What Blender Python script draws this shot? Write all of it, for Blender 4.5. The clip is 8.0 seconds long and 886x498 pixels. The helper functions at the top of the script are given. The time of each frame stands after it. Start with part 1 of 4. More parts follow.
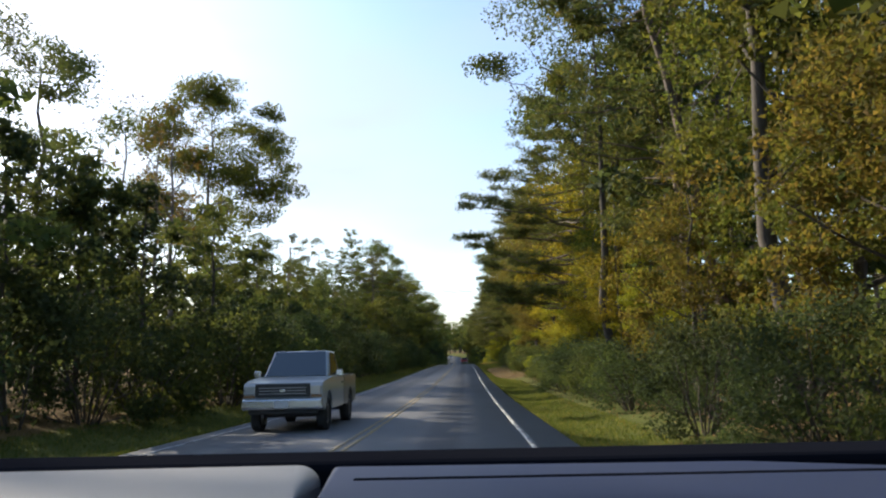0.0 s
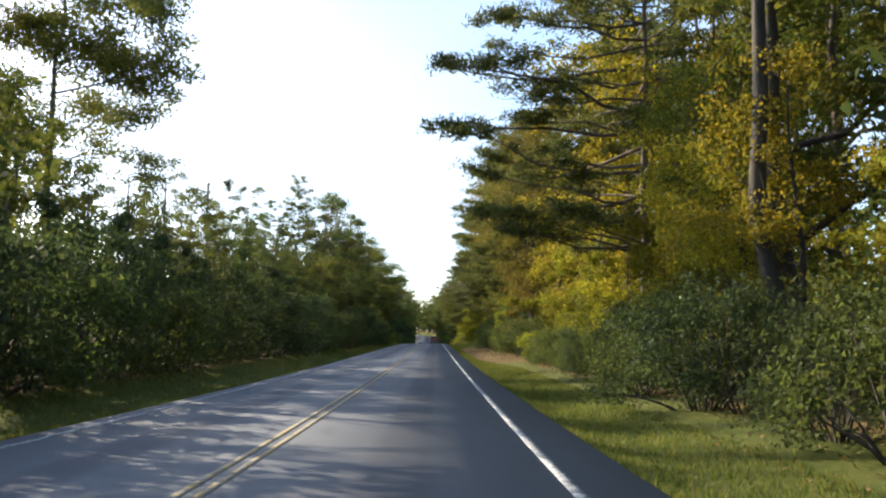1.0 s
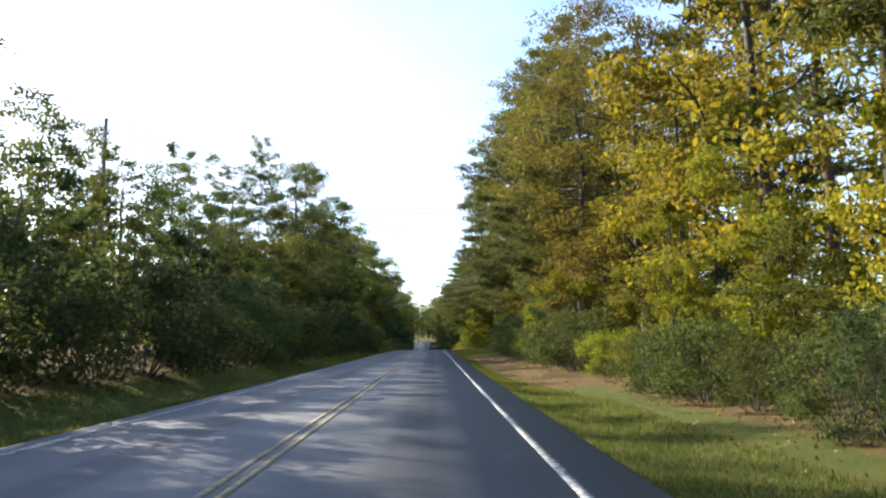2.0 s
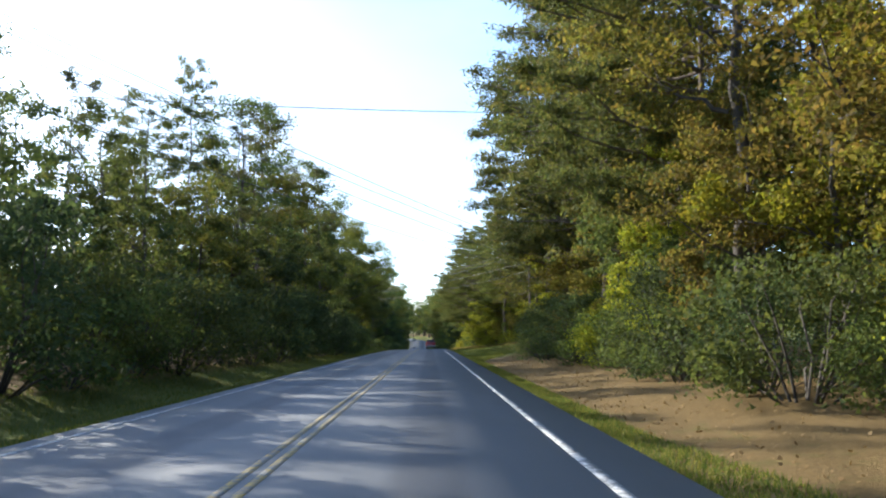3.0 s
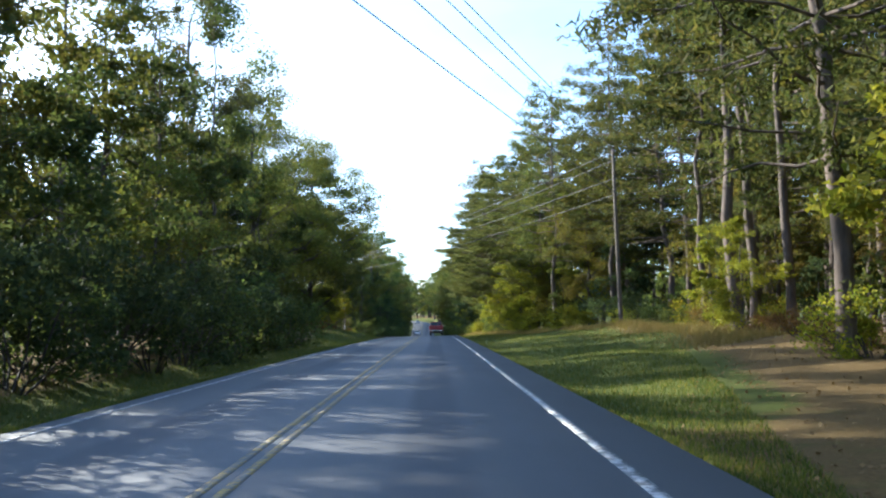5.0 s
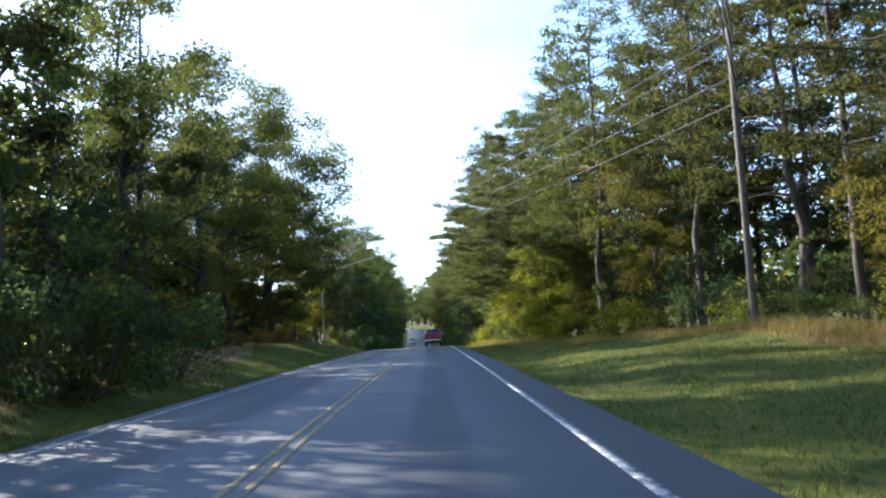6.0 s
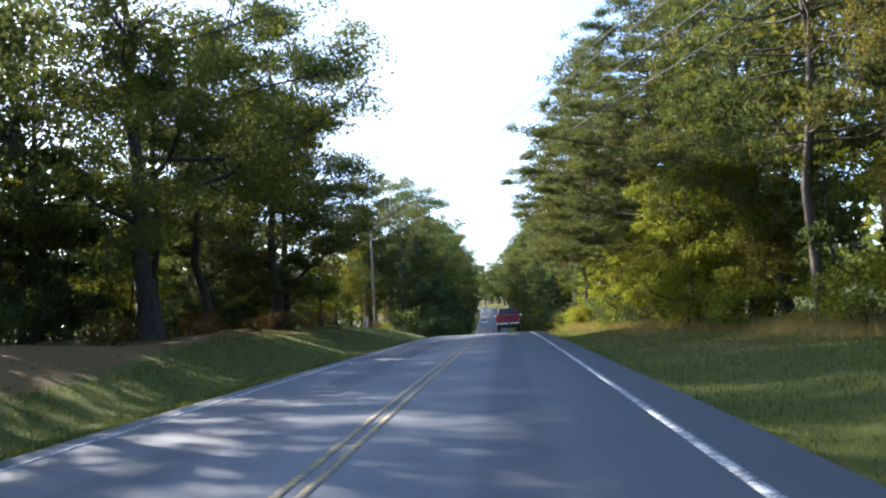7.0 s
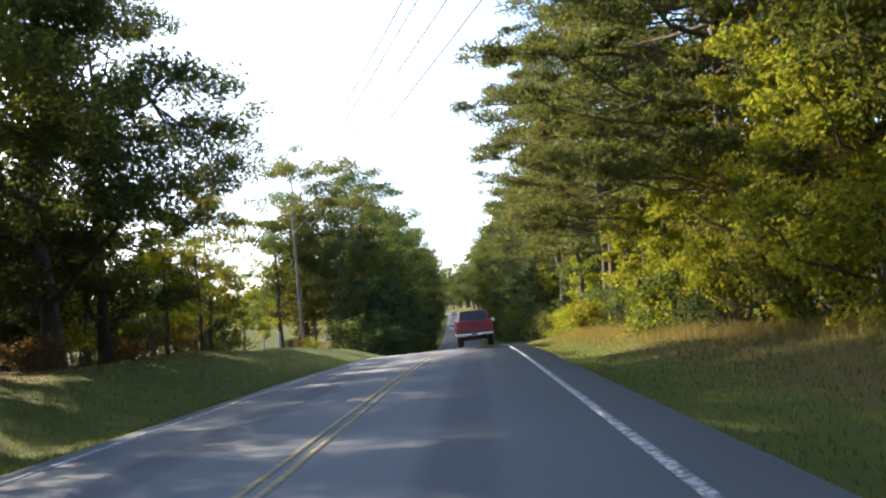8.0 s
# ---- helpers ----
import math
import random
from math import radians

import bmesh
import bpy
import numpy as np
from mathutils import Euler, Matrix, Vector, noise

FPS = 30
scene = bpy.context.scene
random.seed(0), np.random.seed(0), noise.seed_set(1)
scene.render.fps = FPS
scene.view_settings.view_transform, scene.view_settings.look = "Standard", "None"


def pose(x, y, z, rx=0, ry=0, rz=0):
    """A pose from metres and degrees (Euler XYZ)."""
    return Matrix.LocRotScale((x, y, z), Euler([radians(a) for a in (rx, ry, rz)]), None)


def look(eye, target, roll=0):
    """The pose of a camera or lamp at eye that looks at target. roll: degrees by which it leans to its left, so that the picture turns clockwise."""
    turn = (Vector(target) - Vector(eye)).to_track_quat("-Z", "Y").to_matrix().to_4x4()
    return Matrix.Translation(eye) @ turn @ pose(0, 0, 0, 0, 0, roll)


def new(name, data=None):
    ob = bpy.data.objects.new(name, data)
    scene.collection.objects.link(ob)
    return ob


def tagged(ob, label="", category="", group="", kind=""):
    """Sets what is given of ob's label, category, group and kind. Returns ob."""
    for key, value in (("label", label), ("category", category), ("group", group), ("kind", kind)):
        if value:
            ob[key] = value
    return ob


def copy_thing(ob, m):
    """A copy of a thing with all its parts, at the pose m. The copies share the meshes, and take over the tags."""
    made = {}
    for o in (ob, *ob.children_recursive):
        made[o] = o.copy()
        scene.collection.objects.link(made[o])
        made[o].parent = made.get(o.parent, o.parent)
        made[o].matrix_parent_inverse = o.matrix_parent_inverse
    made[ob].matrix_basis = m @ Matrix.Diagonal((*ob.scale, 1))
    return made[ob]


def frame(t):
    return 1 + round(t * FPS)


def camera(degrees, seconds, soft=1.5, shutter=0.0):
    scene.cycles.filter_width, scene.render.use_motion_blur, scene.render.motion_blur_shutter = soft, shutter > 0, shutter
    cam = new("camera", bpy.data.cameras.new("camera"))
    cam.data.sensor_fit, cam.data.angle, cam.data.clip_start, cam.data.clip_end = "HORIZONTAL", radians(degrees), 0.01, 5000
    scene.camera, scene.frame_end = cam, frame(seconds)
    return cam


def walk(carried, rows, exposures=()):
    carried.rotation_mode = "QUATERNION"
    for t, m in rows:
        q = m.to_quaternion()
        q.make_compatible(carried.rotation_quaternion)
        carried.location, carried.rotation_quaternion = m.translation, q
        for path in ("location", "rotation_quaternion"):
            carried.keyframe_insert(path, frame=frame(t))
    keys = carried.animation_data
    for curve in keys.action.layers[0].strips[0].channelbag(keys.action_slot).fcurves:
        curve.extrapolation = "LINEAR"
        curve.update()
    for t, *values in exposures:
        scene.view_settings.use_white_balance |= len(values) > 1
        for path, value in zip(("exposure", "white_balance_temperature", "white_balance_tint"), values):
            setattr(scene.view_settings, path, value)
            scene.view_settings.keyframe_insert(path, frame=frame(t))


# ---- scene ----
# the camera rides 1.3 m over the lane of a straight country road that runs along +y
cam = camera(58.9, 8.0, soft=2.2)
ROWS = [
    (0.0, 0.36, -0.23, 1.25, 1.66, 7.98, 1.32),
    (0.5, 0.34, 10.28, 1.04, -0.26, 7.31, 0.76),
    (1.0, 0.25, 20.82, 0.91, -0.58, 6.52, 0.06),
    (1.5, 0.20, 31.40, 0.85, -0.54, 6.99, 0.03),
    (3.0, -0.11, 63.18, 0.85, -0.93, 6.82, 0.85),
    (3.5, -0.30, 73.81, 0.92, -1.13, 7.11, 0.24),
    (4.0, -0.35, 84.45, 0.97, -0.66, 6.71, 0.37),
    (5.5, 0.01, 116.47, 1.15, -0.78, 5.26, 2.30),
    (6.0, -0.14, 127.17, 1.19, -0.81, 5.97, 2.97),
    (6.5, -0.18, 137.86, 1.22, 1.46, 4.53, 2.23),
    (7.0, -0.16, 148.56, 1.26, 4.59, 4.78, 3.24),
    (7.5, -0.07, 159.28, 1.26, 3.33, 5.40, 6.49),
    (8.0, 0.15, 170.04, 1.22, 2.47, 5.06, 5.99),
]
EXPOSURE = 1.38
walk(cam, [(t, pose(x, y, z, 90 + pitch, roll, yaw)) for t, x, y, z, yaw, pitch, roll in ROWS],
     [(t, EXPOSURE + stops, kelvin, tint) for t, stops, kelvin, tint in ((0.0, -0.5, 6050, 9), (0.6, -0.3, 6050, 9), (1.2, 0.0, 6000, 9), (3.0, 0.08, 5400, 7), (4.0, 0.42, 5200, 4), (5.5, 0.32, 5200, 7), (6.5, 0.44, 5200, 11), (7.5, 0.46, 5700, 11), (8.0, 0.46, 6100, 10))])

# ---- light: low afternoon sun from ahead on the left, thin bright haze ----
SUN_EL, SUN_AZ = radians(25), radians(-53)
SUN_DIR = Vector((math.sin(SUN_AZ) * math.cos(SUN_EL), math.cos(SUN_AZ) * math.cos(SUN_EL), math.sin(SUN_EL)))
world = bpy.data.worlds.new("sky")
scene.world = world
world.use_nodes = True
wn, wl = world.node_tree.nodes, world.node_tree.links
sky = wn.new("ShaderNodeTexSky")
sky.sky_type = "NISHITA"
sky.sun_disc = False
sky.sun_elevation, sky.sun_rotation = SUN_EL, SUN_AZ
sky.air_density, sky.dust_density, sky.ozone_density = 1.0, 1.5, 2.0
# thin high cloud, the same all round
wtc, wmap, wnoise, wramp, wmix = (wn.new("ShaderNode" + k) for k in ("TexCoord", "Mapping", "TexNoise", "ValToRGB", "Mix"))
wmap.inputs["Scale"].default_value = (1.0, 1.0, 2.6)
wnoise.inputs["Scale"].default_value, wnoise.inputs["Detail"].default_value, wnoise.inputs["Roughness"].default_value = 1.7, 5, 0.5
wramp.color_ramp.elements[0].position, wramp.color_ramp.elements[1].position = 0.47, 0.82
wmix.data_type = "RGBA"
wmix.inputs[7].default_value = (3.0, 3.15, 3.35, 1)
wl.new(wtc.outputs["Generated"], wmap.inputs[0])
wl.new(wmap.outputs[0], wnoise.inputs["Vector"])
wl.new(wnoise.outputs[0], wramp.inputs[0])
wl.new(wramp.outputs[0], wmix.inputs[0])
wl.new(sky.outputs[0], wmix.inputs[6])
wl.new(wmix.outputs[2], wn["Background"].inputs["Color"])
wn["Background"].inputs["Strength"].default_value = 0.15
sun_data = bpy.data.lights.new("sun", "SUN")
sun_data.energy, sun_data.angle, sun_data.color = 5.0, radians(0.6), (1.0, 0.84, 0.62)
sun = new("sun", sun_data)
sun.matrix_world = look(SUN_DIR * 200, (0, 0, 0))


# ---- materials ----
def nodes_of(name):
    m = bpy.data.materials.new(name)
    m.use_nodes = True
    return m, m.node_tree.nodes, m.node_tree.links, m.node_tree.nodes["Principled BSDF"]


def ramp(n, colours):
    r = n.new("ShaderNodeValToRGB")
    e = r.color_ramp.elements
    while len(e) < len(colours):
        e.new(0.5)
    for i, c in enumerate(colours):
        e[i].position = i / (len(colours) - 1)
        e[i].color = (*c, 1)
    return r


def noise_tex(n, l, scale, detail=4.0, rough=0.6, coords="Object", stretch=None):
    tc = n.new("ShaderNodeTexCoord")
    t = n.new("ShaderNodeTexNoise")
    t.inputs["Scale"].default_value, t.inputs["Detail"].default_value, t.inputs["Roughness"].default_value = scale, detail, rough
    if stretch:
        mp = n.new("ShaderNodeMapping")
        mp.inputs["Scale"].default_value = stretch
        l.new(tc.outputs[coords], mp.inputs["Vector"])
        l.new(mp.outputs[0], t.inputs["Vector"])
    else:
        l.new(tc.outputs[coords], t.inputs["Vector"])
    return t


def mixed(n, l, fac, a, b, mode="MIX"):
    x = n.new("ShaderNodeMix")
    x.data_type, x.blend_type = "RGBA", mode
    for sock, v in ((x.inputs[0], fac), (x.inputs[6], a), (x.inputs[7], b)):
        if isinstance(v, (int, float)):
            sock.default_value = v
        elif isinstance(v, tuple):
            sock.default_value = (*v, 1)
        else:
            l.new(v, sock)
    return x.outputs[2]


def bumped(n, l, p, height, strength, dist):
    b = n.new("ShaderNodeBump")
    b.inputs["Strength"].default_value, b.inputs["Distance"].default_value = strength, dist
    l.new(height, b.inputs["Height"])
    l.new(b.outputs[0], p.inputs["Normal"])


def leaf_material(name, colours, through_light=0.5, rough=0.7):
    """Thin leaves that let light through; each leaf and each tree takes its own shade."""
    m, n, l, p = nodes_of(name)
    geo, info = n.new("ShaderNodeNewGeometry"), n.new("ShaderNodeObjectInfo")
    r = ramp(n, colours)
    l.new(geo.outputs["Random Per Island"], r.inputs[0])
    hue = n.new("ShaderNodeHueSaturation")
    mr = n.new("ShaderNodeMapRange")
    mr.inputs[3].default_value, mr.inputs[4].default_value = 0.485, 0.515
    l.new(info.outputs["Random"], mr.inputs[0])
    l.new(mr.outputs[0], hue.inputs["Hue"])
    mv = n.new("ShaderNodeMapRange")
    mv.inputs[3].default_value, mv.inputs[4].default_value = 0.8, 1.2
    l.new(info.outputs["Random"], mv.inputs[0])
    l.new(mv.outputs[0], hue.inputs["Value"])
    l.new(r.outputs[0], hue.inputs["Color"])
    l.new(hue.outputs[0], p.inputs["Base Color"])
    p.inputs["Roughness"].default_value = rough
    p.inputs["Specular IOR Level"].default_value = 0.12
    tr = n.new("ShaderNodeBsdfTranslucent")
    l.new(mixed(n, l, 1.0, hue.outputs[0], (1.0, 0.97, 0.66), "MULTIPLY"), tr.inputs["Color"])
    mx = n.new("ShaderNodeMixShader")
    mx.inputs[0].default_value = through_light
    l.new(p.outputs[0], mx.inputs[1])
    l.new(tr.outputs[0], mx.inputs[2])
    l.new(mx.outputs[0], n["Material Output"].inputs["Surface"])
    return m


def bark_material(name, a, b, scale=6.0):
    m, n, l, p = nodes_of(name)
    t = noise_tex(n, l, scale, 6, 0.7, stretch=(1, 1, 0.22))
    r = ramp(n, [a, a, b, b])
    l.new(t.outputs[0], r.inputs[0])
    l.new(r.outputs[0], p.inputs["Base Color"])
    p.inputs["Roughness"].default_value = 0.9
    bumped(n, l, p, t.outputs[0], 0.8, 0.03)
    return m


def paint_material(name, colour, rough=0.35, metal=0.0, dirt=0.25, coat=0.3):
    m, n, l, p = nodes_of(name)
    t = noise_tex(n, l, 5.0, 5, 0.65)
    dark = tuple(c * (1 - dirt) + 0.08 * dirt for c in colour)
    l.new(mixed(n, l, t.outputs[0], colour, dark), p.inputs["Base Color"])
    p.inputs["Roughness"].default_value, p.inputs["Metallic"].default_value = rough, metal
    p.inputs["Coat Weight"].default_value = coat
    return m


LEAF_GREEN = leaf_material("leaf_green", [(.056, .08, .026), (.082, .112, .034), (.12, .138, .04), (.078, .096, .034)], 0.55)
LEAF_DARK = leaf_material("leaf_dark", [(.042, .06, .028), (.058, .08, .034), (.08, .10, .04)], 0.5)
LEAF_OLIVE = leaf_material("leaf_olive", [(.085, .103, .024), (.115, .133, .027), (.162, .152, .032), (.10, .098, .028)])
LEAF_YELLOW = leaf_material("leaf_yellow", [(.20, .185, .022), (.28, .25, .026), (.38, .29, .024), (.17, .18, .024), (.29, .21, .022)], 0.5)
LEAF_LIME = leaf_material("leaf_lime", [(.13, .16, .016), (.22, .24, .022), (.31, .28, .025), (.11, .14, .02)], 0.5)
LEAF_BROWN = leaf_material("leaf_brown", [(.13, .085, .03), (.18, .11, .035), (.10, .085, .025), (.15, .075, .03)], 0.4)
LEAF_RUST = leaf_material("leaf_rust", [(.14, .105, .03), (.17, .15, .03), (.11, .12, .025), (.19, .135, .036), (.10, .11, .025)], 0.65)
LEAF_FRESH = leaf_material("leaf_fresh_green", [(.07, .11, .02), (.11, .15, .025), (.15, .17, .03), (.09, .12, .025)], 0.5)
LEAF_GREY = leaf_material("leaf_grey_green", [(.075, .085, .036), (.095, .105, .042), (.12, .115, .048)], 0.5)
NEEDLES = leaf_material("pine_needles", [(.052, .07, .027), (.08, .098, .031), (.115, .124, .035), (.16, .142, .044)], 0.5)
BARK = bark_material("bark_grey", (.055, .045, .036), (.16, .135, .11))
BARK_DARK = bark_material("bark_dark", (.03, .025, .02), (.085, .07, .055))
BARK_PINE = bark_material("bark_pine", (.05, .038, .031), (.16, .12, .092), 4.0)


def ground_material():
    """Mown grass by the road; leaf litter and earth under the trees."""
    m, n, l, p = nodes_of("grass_and_litter")
    big, mid, fine = noise_tex(n, l, 0.25, 4), noise_tex(n, l, 1.6, 5, 0.7), noise_tex(n, l, 14, 6, 0.7)
    g = ramp(n, [(.06, .08, .02), (.105, .12, .028), (.17, .152, .044)])
    l.new(mid.outputs[0], g.inputs[0])
    d = ramp(n, [(.09, .056, .025), (.17, .115, .048), (.27, .185, .078)])
    l.new(fine.outputs[0], d.inputs[0])
    at = n.new("ShaderNodeAttribute")
    at.attribute_name = "litter"
    add = n.new("ShaderNodeMath")
    add.operation = "MULTIPLY_ADD"
    l.new(mid.outputs[0], add.inputs[0])
    add.inputs[1].default_value = 0.9
    l.new(at.outputs["Fac"], add.inputs[2])
    sr = n.new("ShaderNodeMapRange")
    sr.inputs[1].default_value, sr.inputs[2].default_value = 0.75, 1.05
    l.new(add.outputs[0], sr.inputs[0])
    c = mixed(n, l, sr.outputs[0], g.outputs[0], d.outputs[0])
    l.new(mixed(n, l, 0.5, c, mixed(n, l, big.outputs[0], (.5, .5, .5), (1, 1, .95)), "MULTIPLY"), p.inputs["Base Color"])
    p.inputs["Roughness"].default_value = 1.0
    p.inputs["Specular IOR Level"].default_value = 0.1
    bumped(n, l, p, fine.outputs[0], 0.9, 0.06)
    return m


def asphalt_material():
    m, n, l, p = nodes_of("old_asphalt")
    big, fine = noise_tex(n, l, 0.5, 5, 0.6, stretch=(1.3, 0.35, 1)), noise_tex(n, l, 60, 4, 0.8)
    tracks = noise_tex(n, l, 1.1, 3, 0.5, stretch=(1, 0.03, 1))
    r = ramp(n, [(.16, .164, .172), (.19, .194, .203), (.225, .228, .236)])
    l.new(big.outputs[0], r.inputs[0])
    c = mixed(n, l, 0.2, r.outputs[0], mixed(n, l, tracks.outputs[0], (.6, .6, .6), (1.2, 1.2, 1.2)), "MULTIPLY")
    f = ramp(n, [(.6, .6, .6), (1, 1, 1), (1.3, 1.3, 1.3)])
    l.new(fine.outputs[0], f.inputs[0])
    # oil-darkened strip down the middle of each lane, broken up along its length
    sep, tc = n.new("ShaderNodeSeparateXYZ"), n.new("ShaderNodeTexCoord")
    l.new(tc.outputs["Object"], sep.inputs[0])
    stain = None
    for x in (-0.15, -3.6):
        d, far = n.new("ShaderNodeMath"), n.new("ShaderNodeMath")
        d.operation, far.operation = "SUBTRACT", "ABSOLUTE"
        l.new(sep.outputs[0], d.inputs[0])
        d.inputs[1].default_value = x
        l.new(d.outputs[0], far.inputs[0])
        band = n.new("ShaderNodeMapRange")
        band.interpolation_type = "SMOOTHSTEP"
        band.inputs[1].default_value, band.inputs[2].default_value, band.inputs[3].default_value, band.inputs[4].default_value = 0.22, 0.48, 1.0, 0.0
        l.new(far.outputs[0], band.inputs[0])
        if stain:
            both = n.new("ShaderNodeMath")
            both.operation = "MAXIMUM"
            l.new(stain, both.inputs[0])
            l.new(band.outputs[0], both.inputs[1])
            stain = both.outputs[0]
        else:
            stain = band.outputs[0]
    worn = n.new("ShaderNodeMath")
    worn.operation = "MULTIPLY"
    l.new(stain, worn.inputs[0])
    l.new(noise_tex(n, l, 0.35, 4, 0.6, stretch=(2, 0.5, 1)).outputs[0], worn.inputs[1])
    c = mixed(n, l, worn.outputs[0], c, mixed(n, l, 1.0, c, (.62, .62, .64), "MULTIPLY"))
    l.new(mixed(n, l, 0.6, c, f.outputs[0], "MULTIPLY"), p.inputs["Base Color"])
    p.inputs["Roughness"].default_value = 0.95
    p.inputs["Specular IOR Level"].default_value = 0.08
    bumped(n, l, p, fine.outputs[0], 0.3, 0.004)
    return m


def line_material(name, colour):
    m, n, l, p = nodes_of(name)
    t = noise_tex(n, l, 9, 6, 0.75)
    r = ramp(n, [(.2, .2, .2), (.2, .2, .2), colour, colour])
    r.color_ramp.elements[1].position, r.color_ramp.elements[2].position = 0.45, 0.6
    l.new(t.outputs[0], r.inputs[0])
    l.new(r.outputs[0], p.inputs["Base Color"])
    p.inputs["Roughness"].default_value = 0.9
    p.inputs["Specular IOR Level"].default_value = 0.1
    return m


GROUND, ASPHALT = ground_material(), asphalt_material()
WHITE_LINE, YELLOW_LINE = line_material("white_line_paint", (.62, .62, .61)), line_material("yellow_line_paint", (.46, .34, .11))


# ---- the lie of the land ----
KNOTS = [(-400, 3), (-60, 0.6), (0, -0.05), (10, -0.21), (21, -0.35), (31, -0.46), (47, -0.5), (63, -0.46), (84, -0.34), (116, -0.14),
         (138, -0.05), (159, -0.02), (175, -0.05), (195, -0.15), (210, -0.38), (230, -1.2), (260, -2.8), (300, -4.0), (340, -3.6),
         (380, -2.2), (450, 1.0), (520, 3.6), (600, 6.0), (700, 6.5), (4000, 6.5)]
_ys = np.arange(-400, 1200, 1.0)
_zs = np.interp(_ys, [k[0] for k in KNOTS], [k[1] for k in KNOTS])
_zs = np.convolve(np.pad(_zs, 6, "edge"), np.hanning(15)[1:-1] / np.hanning(15).sum(), "valid")


def road_z(y):
    return np.interp(y, _ys, _zs)


def road_x(y):
    """The road's middle line: straight, then bending away to the left on the far hill."""
    y = np.asarray(y, float)
    return -1.86 - 0.02 * np.where(y > 200, np.sqrt((y - 200) ** 2 + 900) - 30, 0) - 0.004 * np.clip(y - 470, 0, 150) ** 2 - 1.2 * np.clip(y - 620, 0, None)


def smooth(a, b, v):
    k = np.clip((np.asarray(v, float) - a) / (b - a), 0, 1)
    return k * k * (3 - 2 * k)


def ground_z(x, y):
    x, y = np.asarray(x, float), np.asarray(y, float)
    u = x - road_x(y)
    right = np.interp(y, [0, 60, 110, 135, 156, 178, 220, 260], [0.4, 0.3, 0.3, 0.4, 0.65, 0.15, 0.4, 1.5])
    left = np.interp(y, [0, 60, 87, 120, 181, 215, 240, 270], [0.5, 0.8, 1.2, 0.9, 1.0, 1.2, 1.3, 0.8])
    z = road_z(y) + right * smooth(4.6, 13.5, u) + left * smooth(4.2, 11, -u)
    z = z - 0.12 * smooth(3.9, 4.6, np.abs(u)) * (1 - smooth(5.2, 7.0, np.abs(u)))
    z = z + smooth(6, 14, np.abs(u)) * (1 - smooth(30, 60, np.abs(u))) * 0.12 * (np.sin(x * 0.9 + y * 0.31) + np.sin(y * 0.53 - x * 0.4))
    return z - 0.05


def link(name, me, material, parent=None, label=""):
    if material:
        me.materials.append(material)
    ob = new(name, me)
    ob.parent = parent
    if label:
        ob["label"] = label
    return ob


def grid_mesh(name, xs, ys, zf):
    gx, gy = np.meshgrid(xs, ys)
    v = np.stack([gx, gy, zf(gx, gy)], -1).reshape(-1, 3)
    w = len(xs)
    i = (np.arange(len(ys) - 1)[:, None] * w + np.arange(w - 1)[None, :]).ravel()
    return quad_mesh(name, v, np.stack([i, i + 1, i + 1 + w, i + w], 1), True)


def quad_mesh(name, v, q, is_smooth=False):
    me = bpy.data.meshes.new(name)
    v, q = np.asarray(v, np.float32), np.asarray(q, np.int32)
    me.vertices.add(len(v))
    me.vertices.foreach_set("co", v.ravel())
    me.loops.add(q.size)
    me.loops.foreach_set("vertex_index", q.ravel())
    me.polygons.add(len(q))
    me.polygons.foreach_set("loop_start", np.arange(len(q), dtype=np.int32) * q.shape[1])
    me.polygons.foreach_set("loop_total", np.full(len(q), q.shape[1], np.int32))
    if is_smooth:
        me.polygons.foreach_set("use_smooth", np.ones(len(q), bool))
    me.update(calc_edges=True)
    return me


near_x = np.arange(-34, 34.01, 0.75)
gxs = np.concatenate([[-3500, -1500, -700, -350, -200, -120, -80, -60, -46, -39], near_x, [39, 46, 60, 80, 120, 200, 350, 700, 1500, 3500]])
gys = np.concatenate([[-3500, -1500, -600, -300, -160, -100, -60, -40], np.arange(-30, 330, 1.5), np.arange(330, 720, 10), [760, 850, 1000, 1400, 2200, 3500]])
ground_me = grid_mesh("ground", gxs, gys, ground_z)
gco = np.empty(len(ground_me.vertices) * 3, np.float32)
ground_me.vertices.foreach_get("co", gco)
gco = gco.reshape(-1, 3)
gu = gco[:, 0] - road_x(gco[:, 1])
verge_r = np.interp(gco[:, 1], [0, 45, 70, 80, 110, 125, 140, 210], [7.8, 7.6, 7.2, 5.2, 5.2, 9, 12.5, 11.5])
verge_l = np.interp(gco[:, 1], [0, 60, 110, 160, 175, 210, 225, 250], [7.0, 7.2, 6.2, 6.6, 9.5, 11, 13, 10])
lit = np.where(gu > 0, smooth(-1.2, 1.2, gu - verge_r), smooth(-1.2, 1.2, -gu - verge_l))
lit = np.maximum(lit, np.where((gu > 4.0) & (gco[:, 1] > 66) & (gco[:, 1] < 116), 0.62, 0) * smooth(4.0, 4.8, gu))
lit = np.maximum(lit, 0.45 * (1 - smooth(4.2, 4.9, gu)) * (gu > 0))
lit = np.maximum(lit, 0.5 * smooth(5.0, 6.5, gu) * smooth(160, 172, gco[:, 1]) * (1 - smooth(212, 222, gco[:, 1])))
lit = np.where(np.abs(gu) > 40, 0.3, lit)
attr = ground_me.attributes.new("litter", "FLOAT", "POINT")
attr.data.foreach_set("value", lit.astype(np.float32))
ground = tagged(link("ground", ground_me, GROUND), "grass verges and leaf-littered woodland floor beside the road", "ground", kind="structure")


